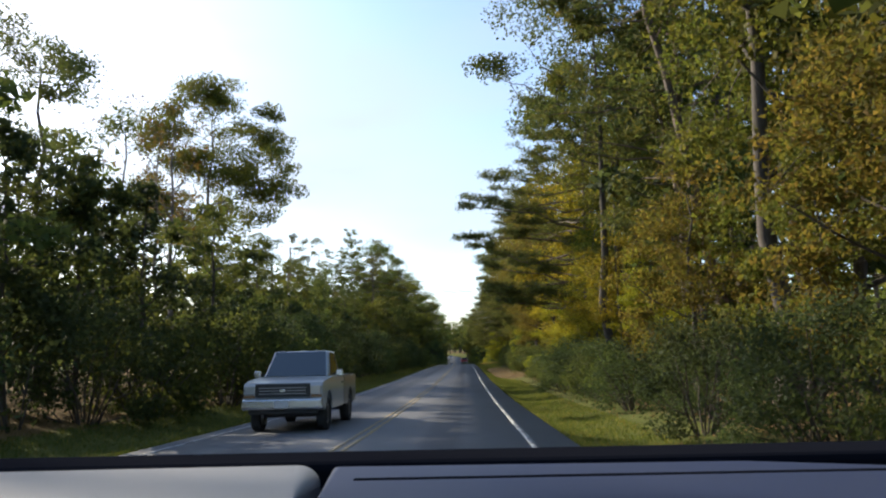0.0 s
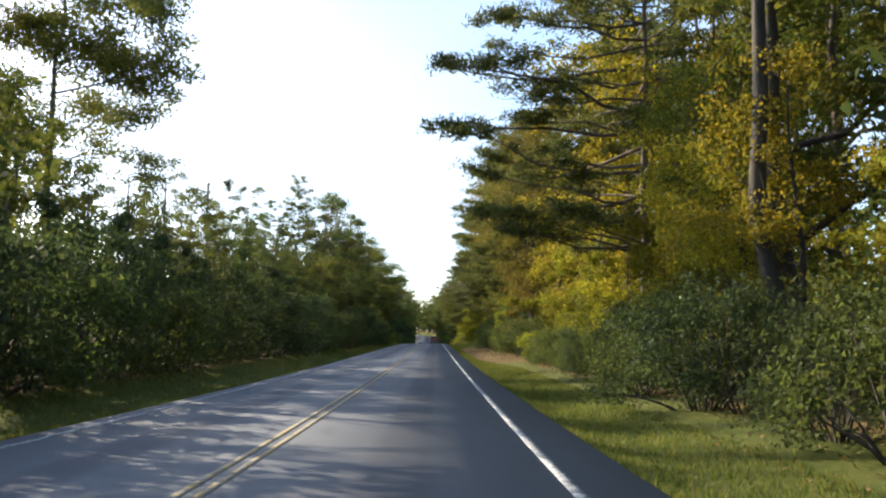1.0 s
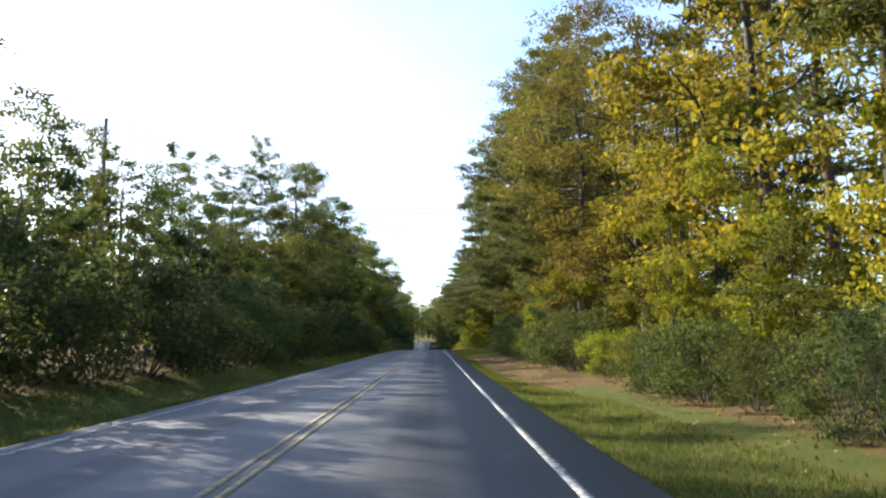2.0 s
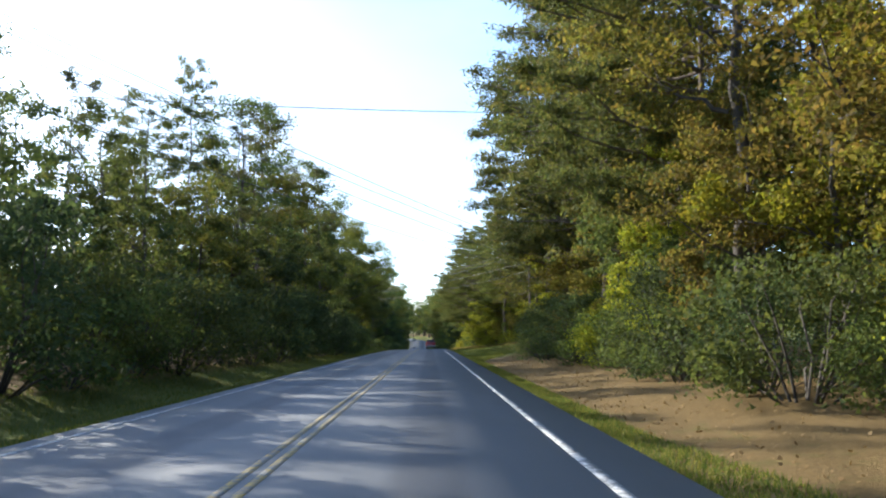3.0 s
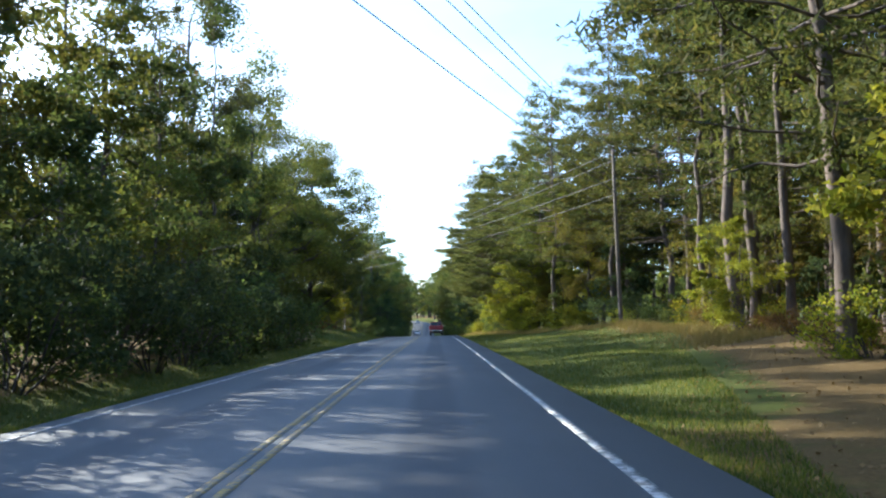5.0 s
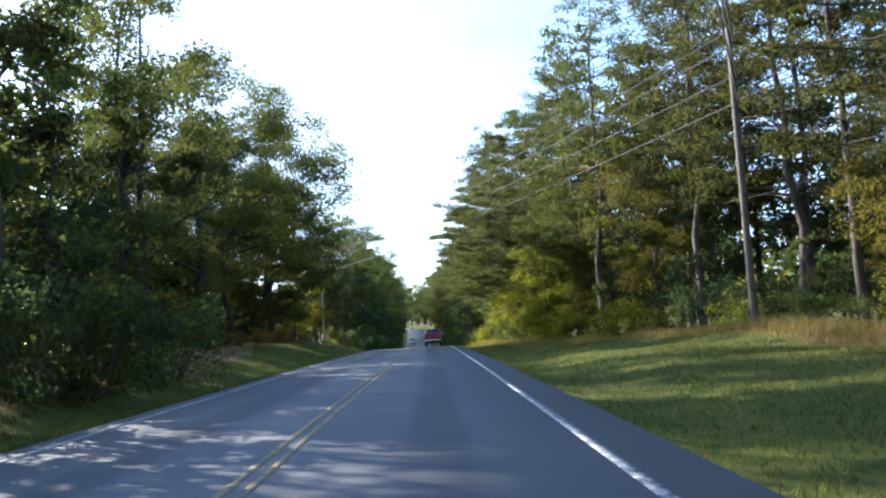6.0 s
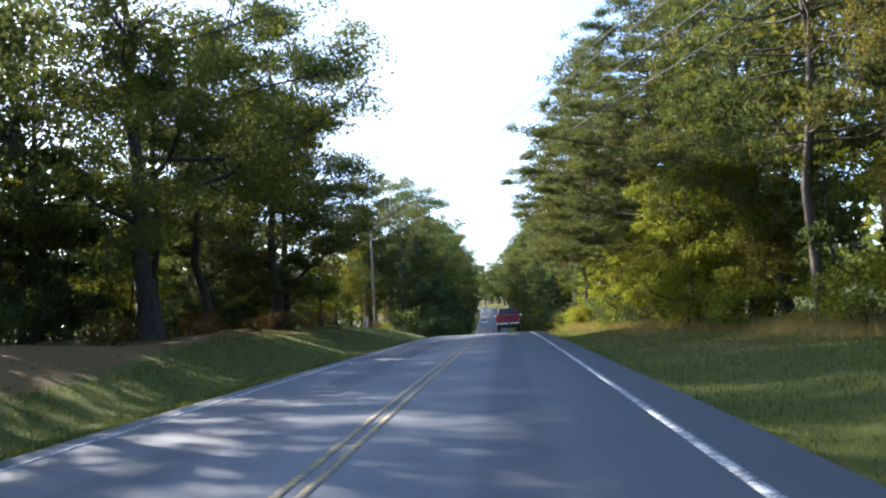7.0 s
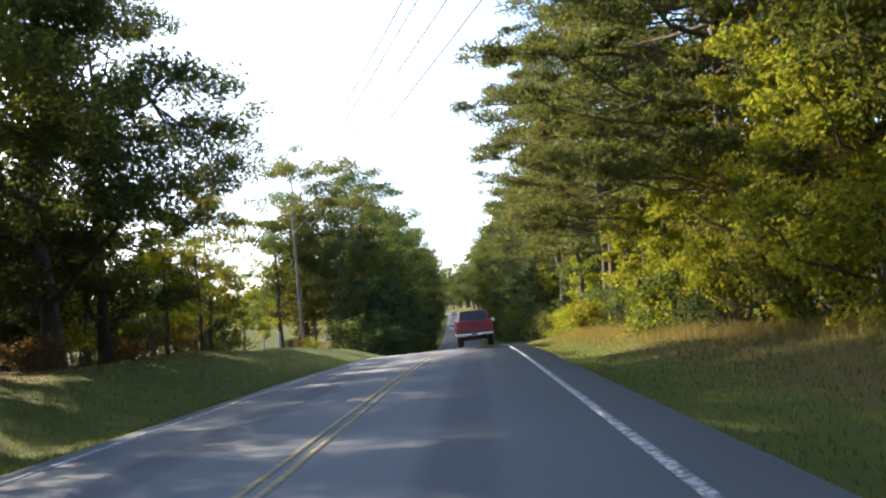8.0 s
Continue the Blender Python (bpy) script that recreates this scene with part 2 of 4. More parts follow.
def road_strip(name, u0, u1, lift, thick, y0=-300.0, y1=760.0, step=2.0):
    ys = np.arange(y0, y1 + 0.1, step)
    c, z = road_x(ys), road_z(ys)
    top = z + lift
    ring = [(u0, top - thick), (u0, top), (u1, top), (u1, top - thick)]
    v = np.stack([np.stack([c + u, ys, h], 1) for u, h in ring], 1).reshape(-1, 3)
    i = np.arange(len(ys) - 1)[:, None] * 4 + np.arange(3)[None, :]
    i = i.ravel()
    return quad_mesh(name, v, np.stack([i, i + 4, i + 5, i + 1], 1)[:, ::-1], False)


road = tagged(link("road", road_strip("road", -3.75, 4.1, 0.0, 0.12), ASPHALT), "worn grey two-lane asphalt road with patched wheel tracks", "road", kind="structure")
for u, mat, lab in ((-3.35, WHITE_LINE, "worn white edge line"), (3.35, WHITE_LINE, "worn white edge line")):
    link("edge_line", road_strip("edge_line", u - 0.06, u + 0.06, 0.005, 0.004), mat, road, lab)
for u in (-0.1, 0.1):
    link("centre_line", road_strip("centre_line", u - 0.05, u + 0.05, 0.005, 0.004), YELLOW_LINE, road, "faded yellow centre line")


# ---- trees ----
class Tubes:
    """Tapered limbs gathered into one mesh."""

    def __init__(self, sides=6):
        self.v, self.q, self.count, self.sides = [], [], 0, sides

    def add(self, pts, radii, sides=None):
        pts, k = np.asarray(pts, float), sides or self.sides
        d = np.gradient(pts, axis=0)
        d /= np.linalg.norm(d, axis=1)[:, None] + 1e-9
        ref = np.where(np.abs(d[:, 2:3]) > 0.9, [[1.0, 0, 0]], [[0, 0, 1.0]])
        a = np.cross(d, ref)
        a /= np.linalg.norm(a, axis=1)[:, None] + 1e-9
        b = np.cross(d, a)
        ang = np.arange(k) * 2 * math.pi / k
        r = np.asarray(radii, float)[:, None, None]
        ring = pts[:, None] + r * (a[:, None] * np.cos(ang)[None, :, None] + b[:, None] * np.sin(ang)[None, :, None])
        n = len(pts)
        i = np.arange(n - 1)[:, None] * k + np.arange(k)[None, :]
        j = np.arange(n - 1)[:, None] * k + (np.arange(k)[None, :] + 1) % k
        self.q.append(np.stack([i, j, j + k, i + k], -1).reshape(-1, 4) + self.count)
        self.v.append(ring.reshape(-1, 3))
        self.count += n * k

    def mesh(self, name):
        return quad_mesh(name, np.concatenate(self.v), np.concatenate(self.q), True)


def bent(a, b, rng, n=6, sag=0.12, wobble=0.04):
    a, b = np.asarray(a, float), np.asarray(b, float)
    k = np.linspace(0, 1, n)[:, None]
    length = np.linalg.norm(b - a)
    p = a + (b - a) * k
    p[:, 2] += np.sin(k[:, 0] * math.pi) * sag * length
    p[1:-1] += rng.normal(0, wobble * length, (n - 2, 3))
    return p


def leaf_mesh(name, c, rng, length, width, up=0.35, droop=None, tri=False):
    """Folded leaf blades at the points c."""
    n = len(c)
    a = rng.normal(0, 1, (n, 3)) if droop is None else droop + rng.normal(0, 0.45, (n, 3))
    a /= np.linalg.norm(a, axis=1)[:, None]
    nn = rng.normal(0, 1, (n, 3)) + [0, 0, up]
    b = np.cross(nn, a)
    b /= np.linalg.norm(b, axis=1)[:, None] + 1e-9
    up_v = np.cross(a, b)
    s = rng.uniform(0.65, 1.35, (n, 1))
    L, W = length * s / 2, width * s / 2
    if tri:
        v = np.stack([c - a * L + b * W, c - a * L - b * W, c + a * L], 1).reshape(-1, 3)
        return quad_mesh(name, v, np.arange(n * 3).reshape(-1, 3))
    v = np.stack([c - a * L, c + b * W + up_v * W * 0.35, c + a * L, c - b * W + up_v * W * 0.35], 1).reshape(-1, 3)
    return quad_mesh(name, v, np.arange(n * 4).reshape(-1, 4))


def root(name, label, category, group):
    return tagged(new(name), label, category, group)


def broadleaf(name, label, group, seed, height, base, radius, clumps, leaves, leaf, leaf_mat, bark, trunk_r=None, limbs=6, sigma=0.5, lean=0.0, split=True, twigs=40, tri=False):
    """A broad-leaved tree: tapered trunk, forking limbs, leaves gathered in clumps with gaps between."""
    rng = np.random.default_rng(seed)
    tree = root(name, label, "tree", group)
    r0 = trunk_r or height * 0.014
    top = np.array([lean * height, rng.normal(0, 0.3), height * 0.86])
    tp = bent((0, 0, -0.4), top, rng, 9, 0.0, 0.008)
    tr = np.linspace(1, 0.18, 9) * r0
    tr[0] *= 1.5
    tubes = Tubes(8)
    tubes.add(tp, tr)
    # boughs on an uneven shell, each a dome of leaf clumps with air between it and the next
    mid, half = np.array([lean * height * 0.6, 0, (base + height) / 2]), (height - base) / 2
    nb = max(10, clumps // 7)
    inner = np.arange(nb) % 6 == 0
    th, u = rng.uniform(0, 2 * math.pi, nb), (np.arange(nb) + rng.uniform(0, 1, nb)) / nb * 1.9 - 0.95
    rad = np.where(inner, rng.uniform(0.15, 0.5, nb), rng.uniform(0.55, 0.86, nb)) * (1 + 0.16 * np.sin(3 * th + seed) + 0.1 * np.sin(5 * u + 2 * th))
    s = np.sqrt(1 - u * u) * (1 - 0.2 * np.clip(u, 0, 1))
    heads = mid + np.stack([radius * rad * s * np.cos(th), radius * rad * s * np.sin(th), half * np.where(inner, rad, 0.97) * u], 1)
    heads[-1] = tp[-1] + [0, 0, height * 0.08]
    size = np.minimum(np.minimum(radius, half) * rng.uniform(0.24, 0.42, nb), rng.uniform(1.3, 2.0, nb)) * (sigma / 0.5) ** 0.5
    per = np.arange(clumps) % nb
    way = rng.normal(0, 1, (clumps, 3)) + [0, 0, 0.35]
    way /= np.linalg.norm(way, axis=1)[:, None]
    form = rng.uniform([0.7, 0.7, 0.4], [1.45, 1.45, 0.85], (nb, 3))
    cl = heads[per] + way * (size[:, None] * form)[per] * rng.uniform(0.3, 1.12, (clumps, 1))
    cl[:, 2] = np.maximum(cl[:, 2], base * 0.5 + 0.25)
    order = np.argsort(cl[:, 2])
    cl, spread = cl[order], (size[per] * 0.29)[order]
    grown = [(tubes, tp[4:])]
    for i in range(limbs):
        tip = cl[int((i + 0.5) / limbs * clumps)]
        k = np.clip((tip[2] - 0.35 * math.hypot(tip[0], tip[1]) - 0.5) / (height * 0.86), 0.14, 0.92)
        at = np.array([np.interp(k, np.linspace(0, 1, 9), tp[:, j]) for j in range(3)])
        p = bent(at, tip, rng, 6, -0.06, 0.035)
        t = Tubes(5) if split else tubes
        t.add(p, np.linspace(1, 0.25, 6) * np.interp(k, np.linspace(0, 1, 9), tr) * 0.55)
        grown.append((t, p[2:]))
    joints = np.concatenate([p for _, p in grown])
    owner = np.concatenate([np.full(len(p), i) for i, (_, p) in enumerate(grown)])
    for c in cl[:: max(1, clumps // twigs)]:
        j = np.argmin(((joints - c) ** 2).sum(1) + (joints[:, 2] > c[2]) * 4)
        grown[owner[j]][0].add(bent(joints[j], c, rng, 3, 0.03, 0.06), np.linspace(1, 0.3, 3) * r0 * 0.11, 3)
    if split:
        for t, _ in grown[1:]:
            link("limb", t.mesh("limb"), bark, tree)
    link("trunk", tubes.mesh("trunk"), bark, tree)
    w = rng.uniform(0.5, 1.5, clumps)
    which = rng.choice(clumps, leaves, p=w / w.sum())
    sg = spread * rng.uniform(0.75, 1.25, clumps)
    off = rng.normal(0, 1, (leaves, 3))
    off *= (np.minimum(np.linalg.norm(off, axis=1), 1.8) / (np.linalg.norm(off, axis=1) + 1e-9))[:, None]
    pts = cl[which] + off * sg[which][:, None] * [1, 1, 0.62]
    pts[:, 2] = np.maximum(pts[:, 2], 0.1)
    link("crown", leaf_mesh("crown", pts, rng, leaf, leaf * 0.66, tri=tri), leaf_mat, tree)
    return tree


def pine(name, label, group, seed, height, first, reach, whorls, tufts, trunk_r=0.22, needle=0.34, split=True, ragged=0.3, slim=0.3, lean=0.0, towards=None, puff=0.21):
    """A tall pine: straight trunk, level limbs in storeys, needle tufts on their outer parts."""
    rng = np.random.default_rng(seed)
    tree = root(name, label, "pine tree", group)
    tp = bent((0, 0, -0.4), (rng.normal(0, 0.4) + lean * height, rng.normal(0, 0.4), height), rng, 10, 0.0, 0.006)
    tr = np.linspace(1, 0.12, 10) * trunk_r
    tubes = Tubes(8)
    tubes.add(tp, tr)
    spots, aims = [], []
    for w in range(whorls):
        k = first + (1 - first) * (w + rng.uniform(0, 0.7)) / whorls
        z = k * height
        n = rng.integers(2, 5)
        a0 = rng.uniform(0, 6.28)
        q = (1 - k) / (1 - first)
        shape = min(1.0, 0.32 + 1.15 * q) * (0.75 + 0.25 * min(1, (1 - q) * 4))
        for j in range(n):
            a = a0 + j * 6.283 / n + rng.normal(0, 0.3)
            ln = reach * shape * rng.uniform(1 - ragged, 1.1)
            if towards is not None and j == 0:
                a, ln = towards + rng.normal(0, 0.4), ln * 1.15
            at = np.array([np.interp(z, tp[:, 2], tp[:, 0]), np.interp(z, tp[:, 2], tp[:, 1]), z])
            tip = at + np.array([math.cos(a) * ln, math.sin(a) * ln, ln * rng.uniform(-0.05, 0.28)])
            p = bent(at, tip, rng, 6, rng.uniform(-0.08, 0.04), 0.02)
            rr = np.linspace(1, 0.2, 6) * max(0.016, 0.0115 * ln)
            if split and ln > reach * 0.8 and j == 0:
                t = Tubes(5)
                t.add(p, rr)
                link("limb", t.mesh("limb"), BARK_PINE, tree)
            else:
                tubes.add(p, rr, 4)
            m = max(3, int(ln * 2.2))
            kk = rng.uniform(0.28, 1.02, m) ** 0.7
            b = np.stack([np.interp(kk, np.linspace(0, 1, 6), p[:, i]) for i in range(3)], 1)
            side = np.array([-math.sin(a), math.cos(a), 0]) * rng.normal(0, 0.16 * ln, (m, 1)) * (1.15 - kk)[:, None] * 1.5
            spots.append(b + side + [0, 0, 0.08])
            aims.append(np.repeat([[math.cos(a) * 0.5, math.sin(a) * 0.5, 0.35]], m, 0))
    link("trunk", tubes.mesh("trunk"), BARK_PINE, tree)
    spots, aims = np.concatenate(spots), np.concatenate(aims)
    which = rng.integers(0, len(spots), tufts)
    d = rng.normal(0, 1, (tufts, 3)) + aims[which]
    d /= np.linalg.norm(d, axis=1)[:, None]
    pts = spots[which] + rng.normal(0, puff, (tufts, 3)) * [1.15, 1.15, 0.55] + d * needle * 0.45
    link("crown", leaf_mesh("crown", pts, rng, needle, needle * slim, droop=d, tri=True), NEEDLES, tree)
    return tree


def shrub(name, label, group, seed, height, radius, leaves, leaf, leaf_mat, clumps=26, tri=False):
    """A thicket bush, leafy down to the ground."""
    rng = np.random.default_rng(seed)
    bush = root(name, label, "bush", group)
    th, k = rng.uniform(0, 6.283, clumps), rng.uniform(0.25, 1, clumps) ** 0.6
    z = height * rng.uniform(0.06, 0.92, clumps)
    wide = np.sqrt(np.clip(1 - (z / height - 0.25) ** 2 * 1.2, 0.1, 1))
    cl = np.stack([np.cos(th) * k * radius * wide, np.sin(th) * k * radius * wide, z], 1)
    t = Tubes(5)
    for c in cl[::2]:
        t.add(bent((c[0] * 0.15, c[1] * 0.15, -0.2), c, rng, 4, 0.05, 0.04), np.linspace(0.035, 0.008, 4), 3)
    link("woody_base", t.mesh("woody_base"), BARK_DARK, bush)
    which = rng.integers(0, clumps, leaves)
    pts = cl[which] + rng.normal(0, 1, (leaves, 3)) * radius * rng.uniform(0.1, 0.2, clumps)[which][:, None] * [1, 1, 0.8]
    pts[:, 2] = np.abs(pts[:, 2]) + 0.03
    link("crown", leaf_mesh("crown", pts, rng, leaf, leaf * 0.62, tri=tri), leaf_mat, bush)
    return bush


PARK = pose(0, -3000, -50)
protos = {}


def proto(key, ob):
    ob.matrix_basis = PARK
    protos.setdefault(key, []).append([ob, False])


def plant(key, x, y, scale=1.0, turn=None, which=None, wide=1.0, sink=0.0):
    """Stand a tree of that kind on the ground; the first use moves the made one, later ones are copies."""
    kinds = protos[key]
    slot = kinds[(rnd.randrange(len(kinds)) if which is None else which) % len(kinds)]
    m = pose(x, y, float(ground_z(x, y)) - sink, 0, 0, rnd.uniform(0, 360) if turn is None else turn) @ Matrix.Diagonal((scale * wide, scale * wide, scale, 1))
    if slot[1]:
        return copy_thing(slot[0], m @ Matrix.Diagonal((*(1 / v for v in slot[0].scale), 1)))
    slot[1] = True
    slot[0].matrix_basis = m
    return slot[0]


rnd = random.Random(7)
W = "roadside woods"
for i in range(3):
    proto("green", broadleaf("oak_tree", "tall green broad-leaved tree in the roadside woods", W, 11 + i, 17 + i, 3.5, 4.4, 170, 14000, 0.165, LEAF_GREEN, BARK_DARK, limbs=8, tri=True))
for i in range(2):
    proto("olive", broadleaf("hickory_tree", "olive and yellowing broad-leaved tree in the woods", W, 21 + i, 17 + i, 3.0, 4.2, 170, 14000, 0.165, LEAF_OLIVE, BARK_DARK, limbs=8, tri=True))
for i in range(2):
    proto("yellow", broadleaf("maple_tree", "golden yellow autumn maple beside the road", W, 31 + i, 13 + 2 * i, 1.6, 4.2, 160, 9000, 0.17, LEAF_YELLOW, BARK_DARK, limbs=8))
for i in range(2):
    proto("lime", broadleaf("sweetgum_tree", "yellow-green young tree leafy almost to the ground", W, 41 + i, 8 + i, 0.5, 2.8, 100, 5500, 0.17, LEAF_LIME, BARK_DARK, limbs=6, sigma=0.42, tri=True))
proto("limen", broadleaf("sweetgum_tree", "sunlit yellow-green tree leafy down to the grass", W, 45, 8.5, 0.15, 2.9, 130, 12000, 0.125, LEAF_LIME, BARK_DARK, limbs=8, sigma=0.42, tri=True))
proto("limen", broadleaf("sweetgum_tree", "yellow-green young tree crowding the edge of the woods", W, 46, 9.2, 0.2, 2.9, 130, 12000, 0.125, LEAF_LIME, BARK_DARK, limbs=8, sigma=0.42, tri=True))
proto("brown", broadleaf("red_oak_tree", "oak with brownish autumn leaves over the verge", W, 51, 17, 3.2, 5.0, 220, 24000, 0.12, LEAF_RUST, BARK_DARK, limbs=9, sigma=0.55, tri=True))
for i in range(2):
    proto("under", broadleaf("understory_tree", "small dark green tree at the edge of the woods", W, 61 + i, 7 + i, 0.4, 2.7, 90, 2500, 0.22, LEAF_GREEN if i else LEAF_DARK, BARK_DARK, limbs=6, sigma=0.45, tri=True))
for i in range(2):
    proto("sparse", broadleaf("slender_tree", "slender half-bare tree with thin yellowing leaves", W, 71 + i, 17 + 2 * i, 6.0, 2.6, 120, 5200, 0.14, LEAF_GREY, BARK, limbs=9, trunk_r=0.14, sigma=0.34))
for i in range(3):
    proto("pine", pine("pine_tree", "tall pine with level storeys of dark needles", W, 81 + i, 21 + i, (0.18, 0.26, 0.32)[i], 5.4, 26, 15000, needle=0.32, slim=0.22))
proto("heropine", pine("pine_tree", "old pine whose long level limbs reach over the verge", W, 85, 21, 0.2, 6.4, 28, 60000, trunk_r=0.19, needle=0.23, slim=0.24, towards=math.pi, puff=0.19))
proto("leanpine", pine("leaning_pine_tree", "old pine with a thick bare trunk leaning towards the road", W, 95, 21, 0.6, 4.2, 15, 9000, trunk_r=0.27, needle=0.34, lean=-0.16))
for i in range(2):
    proto("tallpine", pine("tall_pine_tree", "tall pine with a long bare trunk and high crown", W, 91 + i, 22 + i, 0.56, 3.8, 14, 4500, trunk_r=0.2, needle=0.4))
for i in range(3):
    proto("greenf", broadleaf("oak_tree", "green broad-leaved tree deeper in the roadside woods", W, 11 + i, 17 + i, 3.5, 4.4, 150, 6000, 0.25, LEAF_GREEN, BARK_DARK, limbs=6, tri=True))
for i in range(2):
    proto("olivef", broadleaf("hickory_tree", "olive and yellowing tree deeper in the woods", W, 21 + i, 17 + i, 3.0, 4.2, 150, 6000, 0.25, LEAF_OLIVE, BARK, limbs=6, tri=True))
proto("greenn", broadleaf("oak_tree", "green broad-leaved tree over the verge, in full leaf", W, 15, 15, 2.5, 4.2, 220, 18000, 0.14, LEAF_FRESH, BARK_DARK, limbs=9, sigma=0.5, tri=True))
proto("rustn", broadleaf("red_oak_tree", "young oak with rusty green leaves in the thicket", W, 53, 9, 0.6, 3.0, 140, 11500, 0.118, LEAF_RUST, BARK_DARK, limbs=8, sigma=0.42, tri=True))
proto("bare", broadleaf("bare_tree", "nearly leafless slender tree against the sky", W, 101, 15, 6.0, 3.2, 90, 700, 0.16, LEAF_BROWN, BARK, limbs=18, trunk_r=0.17, sigma=0.3))
proto("bigoak", broadleaf("big_oak_tree", "large spreading oak with dark trunk on the bank", W, 171, 22, 3.5, 10.0, 560, 88000, 0.165, LEAF_OLIVE, BARK_DARK, trunk_r=0.42, limbs=14, sigma=0.62, lean=0.06, twigs=160, tri=True))
proto("bigoak", broadleaf("big_oak_tree", "large spreading oak with olive autumn leaves on the bank", W, 172, 21, 1.8, 7.6, 400, 72000, 0.17, LEAF_GREEN, BARK_DARK, trunk_r=0.36, limbs=14, sigma=0.55, twigs=120, tri=True))
proto("lone", broadleaf("crooked_oak_tree", "tall dark tree whose crown stands above the thicket", W, 173, 22.5, 9.0, 6.8, 330, 52000, 0.18, LEAF_OLIVE, BARK_DARK, trunk_r=0.25, limbs=12, sigma=0.55, twigs=90, tri=True))
proto("overhang", broadleaf("spreading_oak_tree", "spreading oak whose leafy boughs hang over the road", W, 174, 21.5, 11.5, 7.6, 230, 17000, 0.17, LEAF_GREEN, BARK_DARK, trunk_r=0.25, limbs=12, sigma=0.55))
for i in range(2):
    proto("shrub", shrub("thicket_bush", "dark green thicket bush at the foot of the woods", "thicket", 111 + i, 2.6 + i * 0.6, 1.9, 2200, 0.15, LEAF_DARK if i else LEAF_GREEN, tri=True))
proto("shruby", shrub("autumn_bush", "yellow-green bush turning in autumn", "thicket", 121, 2.4, 1.7, 2200, 0.15, LEAF_LIME, tri=True))
proto("shrubb", shrub("dry_bush", "brownish dry bush on the verge", "thicket", 131, 1.5, 1.4, 1500, 0.12, LEAF_BROWN, tri=True))
for i in range(2):
    proto("shrubn", shrub("thicket_bush", "dense dark green thicket bush beside the verge", "thicket", 115 + i, 2.6 + i * 0.6, 1.9, 5600, 0.105, LEAF_DARK if i else LEAF_GREEN, 34, tri=True))
# all in the dark leaf colour, which stands in for the shade near the start
for i in range(2):
    proto("shrubd", shrub("thicket_bush", "dense green bush beside the verge, leaves darkened to stand for shade", "thicket", 117 + i, 2.7 + i * 0.5, 1.9, 7000, 0.095, LEAF_DARK, 36, tri=True))
proto("shrubyn", shrub("autumn_bush", "yellow-green bush turning in autumn beside the verge", "thicket", 122, 2.4, 1.7, 5600, 0.105, LEAF_LIME, 34, tri=True))
for i in range(2):
    proto("undern", broadleaf("understory_tree", "small green tree leaning out of the thicket", W, 65 + i, 7 + i, 0.4, 2.7, 110, 7000, 0.14, LEAF_GREEN if i else LEAF_OLIVE, BARK_DARK, limbs=7, sigma=0.42, tri=True))
for i in range(2):
    proto("back", broadleaf("woodland_tree", "dark woodland tree standing further back", "deep woods", 141 + i, 17 + i, 1.5, 4.8, 90, 1600, 0.46, LEAF_GREEN if i else LEAF_DARK, BARK_DARK, limbs=5, split=False, sigma=0.55, twigs=12, tri=True))
proto("backy", broadleaf("woodland_tree", "yellowing woodland tree standing further back", "deep woods", 151, 16, 1.5, 4.6, 90, 1600, 0.46, LEAF_OLIVE, BARK, limbs=5, split=False, sigma=0.55, twigs=12, tri=True))
proto("backpine", pine("woodland_pine", "pine standing further back in the woods", "deep woods", 161, 22, 0.3, 4.4, 16, 2200, needle=0.62, split=False))


FAR_KIND = {"green": "greenf", "olive": "olivef"}


def row(y0, y1, step, x, spread, kinds, scale=(0.85, 1.15), wide=(0.9, 1.15)):
    """A loose row of trees along the road at the offset x."""
    rnd.seed(f"{y0} {y1} {step} {kinds} {scale}")
    y = y0
    while y < y1:
        k = rnd.choice(kinds)
        k = FAR_KIND.get(k, k)
        xx = (x(y) if callable(x) else x) + rnd.uniform(-spread, spread)
        if xx > 10 and 36 < y < 76 and k.startswith("back"):
            k = rnd.choice(("tallpine", "backpine", "tallpine", "olivef"))
        if 10 < xx < 24 and 118 < y < 172:
            k = {"back": "pine", "backy": "olivef", "backpine": "pine"}.get(k, k)
        plant(k, xx + float(road_x(y)) + 1.86, y + rnd.uniform(-0.3, 0.3) * step, rnd.uniform(*scale), wide=rnd.uniform(*wide))
        y += step * rnd.uniform(0.8, 1.2)


# ---- woods on the right ----
plant("heropine", 8.0, 50, 1.0, turn=0, wide=1.05)
plant("overhang", 7.0, 36.5, 0.95, turn=0)
plant("leanpine", 9.6, 27.0, 1.0, turn=0)
plant("greenn", 9.6, 42.0, 0.8)
plant("yellow", 8.9, 46.5, 0.62, which=0)
plant("yellow", 8.6, 53.5, 0.6, which=1)
plant("limen", 7.6, 46.0, 0.55, which=1)
plant("limen", 7.2, 41.5, 0.42, which=0)
plant("pine", 9.0, 31, 1.0, which=1)
plant("olive", 8.4, 20, 1.15, which=1)
plant("olive", 9.5, 11, 1.1, which=0)
plant("olive", 10.5, 23.5, 1.0, which=0)
plant("olive", 8.0, 38, 1.05, which=1)
plant("olive", 11.0, 15, 1.15, which=0)
plant("yellow", 9.2, 57, 1.2, which=0)
plant("yellow", 9.6, 64, 1.2, which=1)
plant("yellow", 9.5, 71, 0.95, which=0)
plant("yellow", 10.8, 49, 1.1, which=1)
plant("yellow", 12.5, 54, 1.1, which=0)
plant("limen", 8.3, 52.5, 0.75, which=0)
plant("limen", 8.2, 61, 0.8, which=1)
plant("limen", 8.0, 68, 0.7, which=0)
